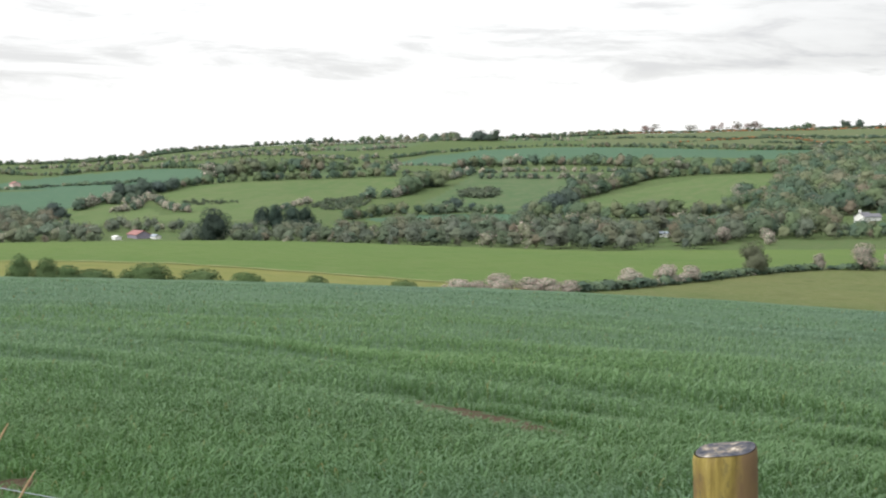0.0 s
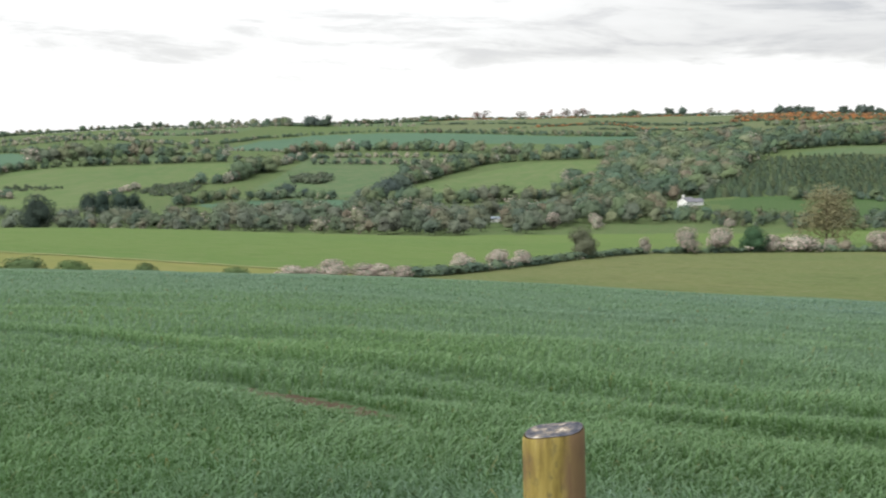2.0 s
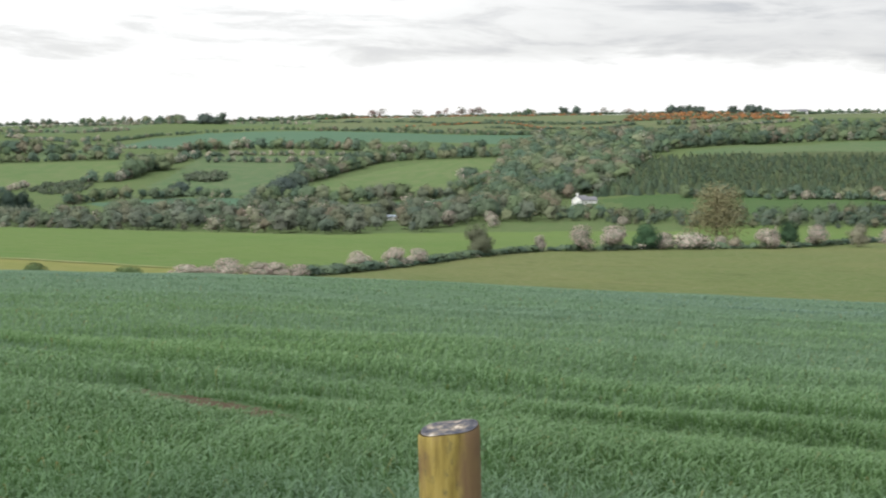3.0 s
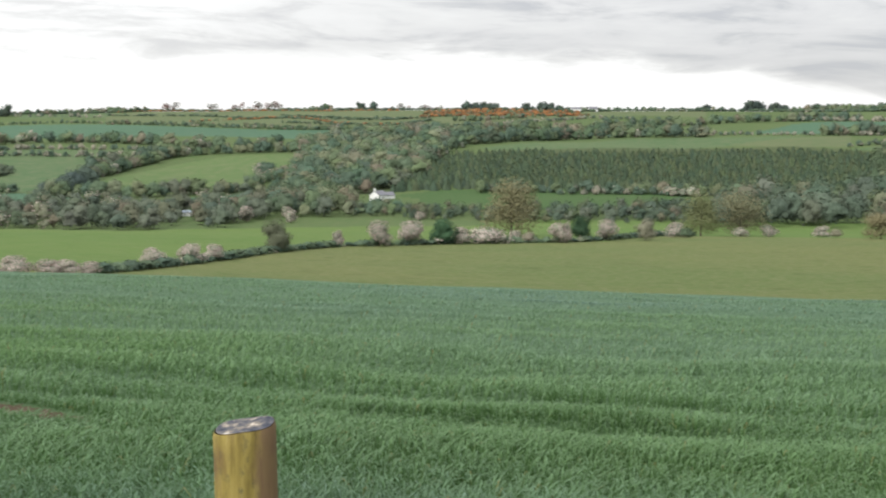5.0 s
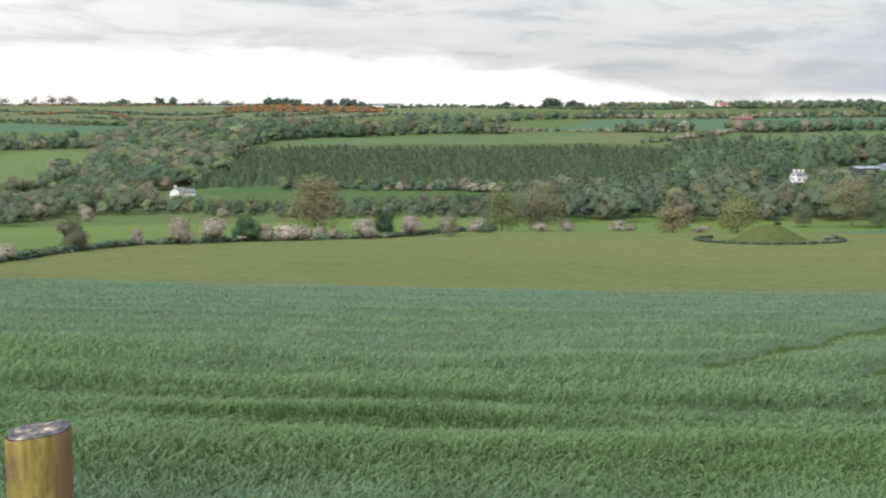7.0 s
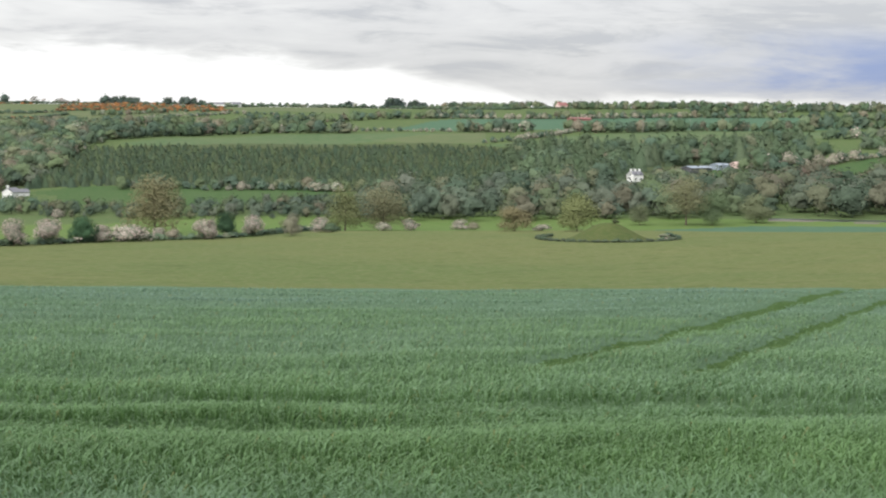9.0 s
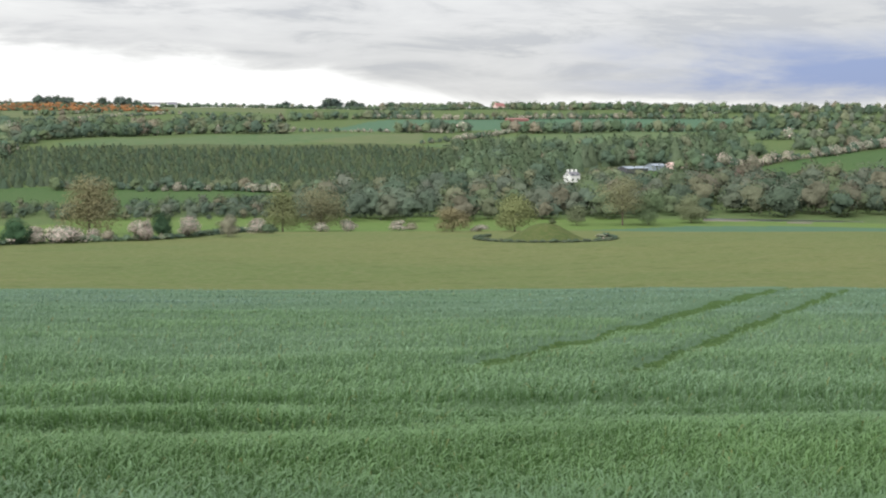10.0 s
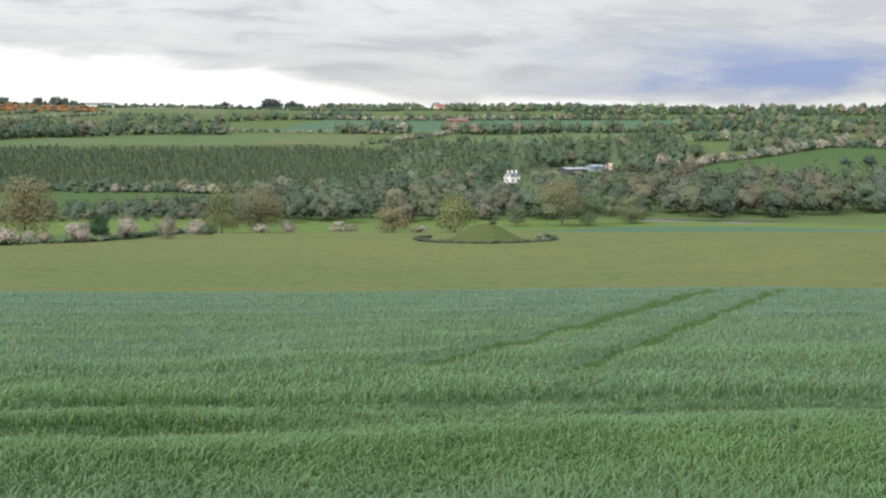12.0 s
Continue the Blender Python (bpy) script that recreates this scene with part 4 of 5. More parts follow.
wood("hazed_willow", 7, 8, [(42.07, 640), (42.05, 775), (37.69, 724), (36.23, 682), (36.24, 629)])
wood("hazed_willow", 7, 8, [(33.49, 620), (33.49, 662.5), (30.8, 674.5), (27.49, 673), (24.13, 691), (24.14, 575), (26.54, 586.5)])
wood("hazed_willow", 6, 8, [(36.34, 698.5), (36.34, 749.5), (33.13, 727), (33.14, 689.5)])
wood("hazed_willow", 9, 9.5, [(24.38, 575.5), (24.37, 698.5), (18.6, 689.5), (15.5, 679), (9.88, 679), (9.2, 612), (10.34, 558.5), (15.5, 541), (19.33, 561)], (12.55, 13.3, 634))
wood("wooded", 11, 9, [(9.89, 682), (8.97, 770.5), (7.16, 820), (5.82, 710.5), (5.82, 614.5), (7.61, 613), (8.97, 612)])
wood("wooded", 6, 7, [(5.82, 670), (3.84, 679), (3.84, 616.5), (5.82, 614.5)])
wood("wooded", 9, 11, [(8.74, 754), (8.97, 871), (7.84, 971.5), (6.72, 980.5), (5.83, 862), (6.94, 797.5)])
wood("gorse", 4, 10, [(2.94, 1556.5), (2.58, 1679.5), (0.19, 1799.5), (-3.14, 1711), (-4.09, 1619.5), (-0.76, 1564)])
wood("scrub", 2.6, 4, [(27.83, 853), (26.99, 905.5), (25.55, 922), (25.2, 886), (25.56, 844), (26.99, 818.5)])
wood("scrub", 2.2, 4, [(32.99, 898), (32.65, 911.5), (30.78, 892), (30.78, 878.5), (32.42, 875.5)])
wood("scrub", 4, 4.5, [(21.57, 904), (21.11, 944.5), (20.51, 961), (19.74, 941.5), (19.7, 896.5), (20.75, 887.5)])
wood("wooded", 9, 8, [(-21.56, 746.5), (-21.55, 844), (-22.99, 848.5), (-23.35, 746.5)])
wood("wooded", 4.9, 6, [(-18.56, 688), (-19.76, 763), (-21.68, 772), (-22.4, 691)])
wood("hazed_willow", 9, 8, [(41.63, 704.5), (41.61, 845.5), (40.31, 878.5), (39.01, 806.5), (38.13, 751), (39.9, 695.5)])

# ---- helpers for built things ----
def part(name, bm, mat, parent, label=""):
    me = bpy.data.meshes.new(name)
    bm.to_mesh(me)
    bm.free()
    me.materials.append(mat)
    ob = new(name, me)
    ob.parent = parent
    if label:
        ob["label"] = label
    return ob


def box(bm, x0, y0, z0, x1, y1, z1):
    m = Matrix.Translation(((x0 + x1) / 2, (y0 + y1) / 2, (z0 + z1) / 2)) @ Matrix.Diagonal((x1 - x0, y1 - y0, z1 - z0, 1))
    return bmesh.ops.create_cube(bm, size=1, matrix=m)


def tube(bm, points, radii, sides=8):
    """A tapered limb along the points."""
    rows = []
    for i, (p, rad) in enumerate(zip(points, radii)):
        way = (Vector(points[min(i + 1, len(points) - 1)]) - Vector(points[max(i - 1, 0)])).normalized()
        s = way.orthogonal().normalized()
        t = way.cross(s)
        rows.append([bm.verts.new(Vector(p) + (s * math.cos(a) + t * math.sin(a)) * rad) for a in (6.2832 * k / sides for k in range(sides))])
    for a, b in zip(rows, rows[1:]):
        for k in range(sides):
            bm.faces.new((a[k], a[(k + 1) % sides], b[(k + 1) % sides], b[k]))
    bm.faces.new(rows[0][::-1])
    bm.faces.new(rows[-1])


def tree(name, bearing, r, height, width, tint, bloom=0.0, stem=0.25, dense=1.0, label="", category="tree", group="", lobes=9, bushy=False, sink=0.0):
    """A tree: tapered trunk with limbs, and a crown of many leaf sprays."""
    base = polar(bearing, r, -sink)
    if name == "ash_tree":
        width, tint, dense = width * 1.15, [1.12 * c for c in tint], dense * 1.5
    top = new(name)
    top.location = base
    tagged(top, label, category, group)
    bm = bmesh.new()
    thick = max(0.07, height * 0.016)
    lean = Vector((rng.uniform(-0.04, 0.04), rng.uniform(-0.04, 0.04), 1))
    tube(bm, [lean * (height * f) + Vector((0, 0, -0.2)) for f in (0, 0.12, 0.35, 0.7, 0.9)], [thick * f for f in (1.5, 1.05, 0.8, 0.4, 0.12)])
    part("trunk", bm, BARK, top)
    for k in range(6):
        f = max(0.14, stem) + (0.8 - stem) * (k + 0.5) / 6
        a = k * 2.4 + rng.uniform(0, 1)
        reach = width * 0.34 * math.sin(math.pi * min(0.95, 0.25 + 0.6 * f))
        start = lean * (height * f * 0.8)
        tip = start + Vector((math.cos(a) * reach, math.sin(a) * reach, height * 0.14))
        bm = bmesh.new()
        tube(bm, [start, (start + tip) / 2 + Vector((0, 0, height * 0.02)), tip], [thick * 0.4, thick * 0.25, thick * 0.08], 5)
        part("limb", bm, BARK, top)
    size = max(0.2, min(0.62, 0.035 * width + 0.022 * height))
    size *= 0.66 if name == "ash_tree" else 0.68
    n = int(min(7500, 4.0 * dense * width * height / size**2))
    p, d, hull = crown(np.zeros(3), height, width, n, stem * 0.55, lobes, bushy=bushy, core=0.70, fine=True, airy=name == "ash_tree")
    leaf, mass = leaf_tints([1.2 * c for c in tint], n, bloom)
    crown_ob = new("crown", leaf_mesh("crown", cards(p, d, np.full(n, size), 0.6), leaf, d, [] if name == "ash_tree" else [(hull, mass)]))
    crown_ob.parent = top
    return top


# ---- the hedge between the meadow and the flood plain ----
HAW = "hawthorn bush in full pinkish-white blossom in the field hedge"
for b, r, h, w in [(21.4, 187, 1.7, 4.6), (20.6, 187, 1.5, 3.6), (19.76, 188, 2.7, 4.8), (18.3, 189, 2.3, 4.9), (17.7, 189, 2.2, 4.6), (16.8, 190, 2.0, 3.4), (14.17, 222, 2.9, 4.3), (12.66, 235, 3.4, 4.9), (11.7, 245, 3.0, 4.3)]:
    tree("hawthorn", b, r, 1.04 * h, 1.0 * w, GREEN_A, 0.72, 0.08, 1.2, HAW, "hawthorn", "hawthorns in the field hedge", 7, True)
for b, r, h, w in [(6.48, 301, 3.7, 2.8), (4.71, 307, 5.8, 5.9), (3.36, 315, 5.8, 6.9), (1.26, 327, 4.1, 5.2), (0.13, 333, 4.1, 10.9), (-1.07, 342, 3.0, 3.7), (-2.94, 343, 5.2, 5.8), (-3.26, 344, 5.5, 2.3), (-4.97, 358, 5.6, 6.3), (-7.8, 385, 4.2, 6.1)]:
    tree("hawthorn", b, r, 1.04 * h, 1.0 * w, GREEN_A, 0.66, 0.08, 1.2, HAW, "hawthorn", "hawthorns in the field hedge", 8, True)
for b, r, h, w in [(-10.46, 470, 3.2, 6.0), (-11.61, 480, 4.2, 7.0), (-13.75, 490, 3.8, 7.0), (-17.25, 378, 1.9, 5.3), (8.62, 594, 6.5, 5.5), (10.34, 586, 7.1, 7.4), (2.99, 595, 4.0, 5.5), (8.46, 580, 5.6, 5.8)]:
    tree("hawthorn", b, r, 1.04 * h, 1.0 * w, GREEN_A, 0.6, 0.08, 1.1, "blossoming hawthorn standing on the flood plain grass", "hawthorn", "hawthorns on the flood plain", 7, True)
tree("hedge_tree", 9.15, 279, 6.6, 6.8, (0.101, 0.111, 0.064), 0.0, 0.1, 1.1, "dull green rounded tree standing in the hedge", "tree")
tree("hedge_tree", 1.98, 324, 6.2, 6.8, (0.054, 0.101, 0.046), 0.0, 0.04, 1.4, "dense dark green rounded bush between hawthorns", "tree", bushy=True)
tree("hedge_tree", -3.83, 354, 6.9, 5.6, (0.043, 0.078, 0.040), 0.0, 0.05, 1.4, "dark ivy-covered tree in the hedge", "tree", bushy=True)
tree("hedge_tree", -1.63, 340, 2.9, 4.0, BROWN, 0.1, 0.05, 1.0, "brownish bush under the tall ash", "bush", bushy=True)
tree("hedge_tree", -6.58, 359, 6.0, 6.0, BROWN, 0.0, 0.1, 0.8, "thin brownish young tree in the hedge", "tree")
tree("hedge_tree", -8.22, 380, 2.9, 4.5, GREEN_A, 0.0, 0.05, 1.0, "small green bush in the hedge", "bush", bushy=True)
tree("hedge_tree", -14.3, 492, 3.2, 5.0, BROWN, 0.0, 0.05, 0.7, "low brownish bush on the flood plain", "bush", bushy=True)
tree("ash_tree", -0.9, 381, 17.0, 14.7, (0.178, 0.168, 0.086), 0.0, 0.03, 0.95, "tall ash with thin yellow-brown new leaf", "tree", bushy=True, lobes=14)
tree("ash_tree", -8.84, 470, 16.4, 11.8, (0.165, 0.172, 0.076), 0.0, 0.03, 0.8, "tall tree in fresh yellow-green leaf", "tree", bushy=True, lobes=12)
tree("ash_tree", -10.46, 480, 16.8, 17.5, (0.174, 0.170, 0.090), 0.0, 0.08, 0.95, "broad spreading tree with brownish-green new leaf", "tree", lobes=14)
tree("ash_tree", -16.04, 378, 7.2, 9.2, (0.186, 0.172, 0.082), 0.0, 0.06, 1.0, "small yellow-brown tree on the flood plain edge", "tree", lobes=9)
tree("ash_tree", -18.69, 380, 11.0, 10.4, (0.180, 0.186, 0.076), 0.0, 0.1, 1.1, "spreading yellow-green tree behind the mound", "tree", lobes=11)
tree("ash_tree", -21.33, 553, 8.8, 8.4, (0.121, 0.149, 0.078), 0.0, 0.15, 0.9, "small rounded green tree on the flood plain", "tree")
tree("ash_tree", -23.25, 556, 20.8, 18.2, (0.185, 0.182, 0.096), 0.0, 0.36, 1.2, "tall tree with a pale bare trunk and grey-green crown", "tree", lobes=13)
tree("ash_tree", -24.32, 560, 14.0, 14.0, GREEN_B, 0.0, 0.1, 1.0, "rounded green riverside tree", "tree")
tree("ash_tree", -26.1, 577, 12.3, 12.1, (0.135, 0.149, 0.078), 0.0, 0.08, 1.0, "rounded olive-green riverside tree", "tree")
tree("evergreen_tree", 31.79, 600, 17.5, 14.5, (0.044, 0.060, 0.044), 0.0, 0.04, 1.6, "very dark green rounded evergreen tree beyond the pasture", "tree")
for b, h, w in [(29.75, 12.5, 9), (29.2, 13.5, 10), (28.5, 13.0, 11), (27.9, 12.0, 9)]:
    tree("evergreen_tree", b, 690, h, w, (0.046, 0.068, 0.048), 0.0, 0.04, 1.5, "dark green evergreen tree in a dense clump", "tree", "clump of dark evergreens")
for b, h, w in [(39.62, 3.7, 2.7), (38.63, 3.2, 3.0), (37.74, 2.2, 3.2), (36.73, 1.6, 5.0), (35.37, 1.4, 2.0), (34.57, 2.6, 5.9), (32.37, 2.0, 6.0), (30.42, 1.7, 4.2), (27.52, 1.4, 2.9), (23.8, 1.1, 3.2)]:
    tree("field_bush", b, 185, 0.85 * h + 1.2, 1.1 * w + 0.3, (0.084, 0.126, 0.050), 0.0, 0.03, 1.6, "rounded dark green bush behind the brow of the crop", "bush", "bushes behind the brow", 13, True, 0.7)

# the low clipped hedge under them
hedge_lines = [("low", 1.7, 1.4, [(16.6, 195), (14.8, 208), (13.2, 226), (11.5, 248), (9.7, 271), (8, 288), (6.4, 302), (4, 311), (1, 330)]),
               ("low", 1.8, 1.5, [(1, 330), (-1.5, 339), (-4.0, 350), (-6, 372), (-8.5, 430)])]
for mix, h, gap, line in hedge_lines:
    tagged(hedgerow(mix, h, gap, line), "low dark green hedge under the hawthorns", "hedge", "field hedge")

# ---- the pale worn line between the yellowing strip and the pasture ----
WORN = field_material("worn_pale_grass", (0.30, 0.28, 0.15), (0.24, 0.24, 0.11), (0.17, 0.19, 0.07), 0.05, 0.3)
edge_b = np.linspace(43, 17.3, 160)
edge_r = np.interp(-edge_b, [-47, -38, -33.6, -28, -24, -20, -17], [262, 252, 245, 226, 214, 203, 196])
edge_r = edge_r + 0.5 * np.sin(edge_b * 2.1)
half = 0.75 + 0.3 * np.sin(edge_b * 5.3) * np.sin(edge_b * 1.7)
inner, outer = [polar(b, r, 0.16) for b, r in zip(edge_b, edge_r - half)], [polar(b, r, 0.16) for b, r in zip(edge_b, edge_r + half)]
me = bpy.data.meshes.new("farm_track")
me.from_pydata([tuple(p) for p in inner + outer], [], [(k, k + 1, 161 + k, 160 + k) for k in range(159)])
me.materials.append(WORN)
tagged(new("farm_track", me), "thin pale worn track along the pasture edge", "track", kind="structure")

# ---- the mound in the meadow, ringed with low scrub ----
MOUND_GRASS = field_material("mound_grass", (0.060, 0.088, 0.030), (0.078, 0.100, 0.034), (0.105, 0.110, 0.050), 0.15, 1.0, bump=0.9)


def build_mound(bearing, r, wide, tall):
    bm = bmesh.new()
    rings, sides = 14, 48
    c = polar(bearing, r)
    rows = []
    for i in range(rings + 1):
        f = i / rings
        rad = wide / 2 * f
        h = tall * (0.5 + 0.5 * math.cos(math.pi * f)) ** 0.85
        row = []
        for k in range(sides):
            a = 6.2832 * k / sides
            x, y = c.x + rad * math.cos(a), c.y + rad * math.sin(a)
            g = float(ground_z(math.degrees(math.atan2(-x, y)), math.hypot(x, y)))
            bump = 0.25 * noise.noise((x * 0.25, y * 0.25, 3.0)) * (1 - f)
            row.append(bm.verts.new((x, y, g + h + bump - 0.15)))
        rows.append(row)
    for p, q in zip(rows[1:], rows[2:]):
        for k in range(sides):
            bm.faces.new((p[k], q[k], q[(k + 1) % sides], p[(k + 1) % sides]))
    bm.faces.new(rows[1])
    bmesh.ops.delete(bm, geom=rows[0], context="VERTS")
    bmesh.ops.recalc_face_normals(bm, faces=bm.faces)
    for f in bm.faces:
        f.smooth = True
    me = bpy.data.meshes.new("burial_mound")
    bm.to_mesh(me)
    bm.free()
    me.materials.append(MOUND_GRASS)
    return tagged(new("burial_mound", me), "low grassy burial mound rising from the meadow", "mound")


build_mound(-20.0, 331, 22, 4.1)
tree("field_bush", -20.3, 330.5, 1.5, 2.0, (0.09, 0.11, 0.05), 0.0, 0.03, 1.2, "small dark bush on the crest of the grassy mound", "bush", "", 5, True, -3.6)
ring = [(-20.0 + 2.95 * math.sin(a), 331 - 15.5 * math.cos(a)) for a in np.linspace(-2.2, 2.2, 40)]
tagged(hedgerow("scrub", 0.95, 0.9, ring), "low scrubby growth ringing the grassy mound", "scrub")
tagged(hedgerow("low", 1.9, 1.5, [(-22.3, 327), (-22.6, 329), (-22.9, 331)]), "denser bush at the end of the ring of scrub", "bush")

# ---- buildings ----
def plain(name, colour, rough=0.8, spread_=0.12, scale=1.2):
    m, nt, b = material(name, rough, 0.25)
    lo, hi = [tuple(c * k for c in colour) for k in (1 - spread_, 1 + spread_)]
    nt.links.new(ramp(nt, noise_at(nt, where(nt), scale, 5.0), [(0.3, lo), (0.7, hi)]), b.inputs["Base Color"])
    return m


WHITE = plain("white_render", (0.80, 0.80, 0.79))
SLATE = plain("grey_slate", (0.17, 0.17, 0.19), 0.6)
REDTILE = plain("red_roof", (0.27, 0.125, 0.115), 0.7)
SHEET = plain("blue_grey_sheeting", (0.25, 0.29, 0.34), 0.5)
# near-black for solid walls: the shade inside the barn's open front as colour
OPEN_SHADE = plain("open_front_shade", (0.08, 0.08, 0.09), 0.8)
LILAC = plain("lilac_grey_boarding", (0.24, 0.22, 0.27), 0.8)
PINK = plain("pink_wash", (0.62, 0.46, 0.42), 0.8)
GLASS = plain("dark_window_glass", (0.03, 0.035, 0.04), 0.1)


def house(name, bearing, r, turn, wide, deep, eaves, ridge, wall, roof, chimneys=0, windows=0, label="", category="house", lift=0.0):
    """A house whose ridge runs along its local x; turn is in degrees."""
    top = new(name)
    top.matrix_world = Matrix.Translation(polar(bearing, r, lift)) @ pose(0, 0, 0, 0, 0, turn)
    tagged(top, label, category)
    x, y = wide / 2, deep / 2
    bm = bmesh.new()
    pts = [(-y, -1.5), (y, -1.5), (y, eaves), (0, ridge), (-y, eaves)]
    a = [bm.verts.new((-x, p, q)) for p, q in pts]
    b = [bm.verts.new((x, p, q)) for p, q in pts]
    bm.faces.new(a[::-1])
    bm.faces.new(b)
    for k in range(5):
        bm.faces.new((a[k], a[(k + 1) % 5], b[(k + 1) % 5], b[k]))
    bmesh.ops.recalc_face_normals(bm, faces=bm.faces)
    part("wall", bm, wall, top)
    bm = bmesh.new()
    slope = (ridge - eaves) / y
    o, t = 0.35, 0.22
    for s in (-1, 1):
        lo, hi = (s * (y + o), eaves - slope * o + 0.02), (0, ridge + 0.02)
        q = [bm.verts.new((e * (x + o), p, z + up_)) for up_ in (0, t) for e in (-1, 1) for p, z in (lo, hi)]
        for f in ((0, 1, 3, 2), (4, 6, 7, 5), (0, 2, 6, 4), (1, 5, 7, 3), (0, 4, 5, 1), (2, 3, 7, 6)):
            bm.faces.new([q[k] for k in f])
    bmesh.ops.recalc_face_normals(bm, faces=bm.faces)
    roof_ob = part("roof", bm, roof, top)
    for k in range(chimneys):
        bm = bmesh.new()
        cx = -x + 0.6 + k * (wide - 1.2) / max(1, chimneys - 1)
        box(bm, cx - 0.55, -0.45, ridge - 0.7, cx + 0.55, 0.45, ridge + 1.3)
        box(bm, cx - 0.65, -0.55, ridge + 1.3, cx + 0.65, 0.55, ridge + 1.45)
        part("chimney", bm, wall, roof_ob)
    storeys = 2 if eaves > 4 else 1
    for k in range(windows):
        for st in range(storeys):
            bm = bmesh.new()
            cx = -x + wide * (k + 0.5) / windows
            box(bm, cx - 0.5, -y - 0.03, 1.0 + st * 2.7, cx + 0.5, -y + 0.1, 2.3 + st * 2.7)
            part("window", bm, GLASS, top)
    for st in range(storeys if windows else 0):
        bm = bmesh.new()
        box(bm, -x - 0.03, -0.5, 1.0 + st * 2.7, -x + 0.1, 0.5, 2.2 + st * 2.7)
        part("window", bm, GLASS, top)
    return top


house("farmhouse", 4.75, 722, 62, 8, 6.2, 3.2, 5.3, WHITE, SLATE, 1, 0, "white gabled farmhouse with a grey slate roof below the wood")
house("farmhouse", 4.35, 735, 40, 6, 4.2, 2.0, 3.5, WHITE, SLATE, 0, 0, "low white wing beside the farmhouse")
house("farmhouse", -21.1, 818, 26, 8.4, 5.8, 4.1, 6.1, WHITE, SLATE, 3, 2, "tall white two-storey house with three chimneys on the slope")
house("barn", -23.65, 902, 24, 20, 9, 3.0, 4.2, OPEN_SHADE, SHEET, 0, 0, "open-fronted farm shed with blue-grey sheet roof", "barn")
house("barn", -24.6, 925, 24, 12, 8, 2.8, 4.0, SHEET, SHEET, 0, 0, "grey sheeted farm shed beside the barn", "barn")
house("shed", -25.4, 933, 25, 13, 6, 2.6, 3.9, PINK, PINK, 0, 0, "long low pink-washed farm shed", "shed")
house("shed", -35.8, 716, 36, 6, 5, 3.4, 5.0, PINK, REDTILE, 0, 0, "small pinkish shed among the willows", "shed")
house("barn", 34.85, 662, -35, 13, 7, 1.8, 3.5, LILAC, REDTILE, 0, 0, "red-roofed farm shed beyond the pasture", "barn")
house("shed", 35.75, 655, -35, 5, 3, 1.2, 1.7, WHITE, WHITE, 0, 0, "small white farm shed beyond the pasture", "shed")
house("shed", 34.2, 655, -35, 8, 3, 1.2, 1.9, WHITE, SHEET, 0, 0, "white shed with blue-grey roof beyond the pasture", "shed")
house("house", 39.7, 1240, -40, 15, 7, 2.4, 4.2, PINK, REDTILE, 0, 0, "distant long house with an orange-red roof")
house("shed", 12.9, 632, -13, 8, 4, 1.6, 2.3, WHITE, SHEET, 0, 0, "low white shed between the riverside trees", "shed")
house("house", -2.45, 1800, 10, 14, 8, 4.2, 7.5, WHITE, REDTILE, 1, 0, "distant white house with a brown roof on the skyline")
house("house", -3.6, 1790, 10, 13, 7, 2.8, 5.0, WHITE, SLATE, 0, 0, "distant long white house on the skyline")
house("house", -4.3, 1850, 10, 12, 8, 3.6, 6.5, WHITE, SLATE, 0, 0, "distant white bungalow on the skyline")
house("house", -18.0, 1826, 18, 14, 8, 4.0, 8.0, PINK, REDTILE, 1, 0, "distant house with a red roof among skyline trees")
# unidentified orange-red strip, given the form of a low shed
house("shed", -18.75, 1500, 18, 28, 7, 2.2, 3.4, REDTILE, REDTILE, 0, 0, "long low orange-red strip on a high field", "shed")
house("house", -27.0, 1669, 27, 8, 7, 5.0, 8.5, WHITE, SLATE, 0, 0, "distant narrow white house between trees")
house("house", -34.6, 1789, 34, 14, 8, 3.4, 6.0, WHITE, SLATE, 0, 0, "distant white bungalow on the ridge")

def utility_pole(bearing, r, tall):
    """A wooden pole with a cross arm and two insulators."""
    top = new("utility_pole")
    top.matrix_world = Matrix.Translation(polar(bearing, r)) @ pose(0, 0, 0, 0, 0, bearing + 25)
    tagged(top, "pale weathered utility pole standing in a hillside hedge", "utility pole", "poles on the far hill")
    bm = bmesh.new()
    tube(bm, [(0, 0, -0.5), (0, 0, tall * 0.5), (0, 0, tall)], [0.22, 0.19, 0.15])
    part("pole", bm, PALE_WOOD, top)
    bm = bmesh.new()
    box(bm, -0.9, -0.07, tall - 0.75, 0.9, 0.07, tall - 0.6)
    arm = part("cross_arm", bm, PALE_WOOD, top)
    for x in (-0.75, 0.75):
        bm = bmesh.new()
        tube(bm, [(x, 0, tall - 0.62), (x, 0, tall - 0.45), (x, 0, tall - 0.38)], [0.05, 0.07, 0.03])
        part("insulator", bm, SLATE, arm)


PALE_WOOD = plain("pale_weathered_wood", (0.34, 0.32, 0.29), 0.85, 0.15, 3)
utility_pole(-21.4, 1262, 10.5)
utility_pole(-23.35, 1290, 11.0)

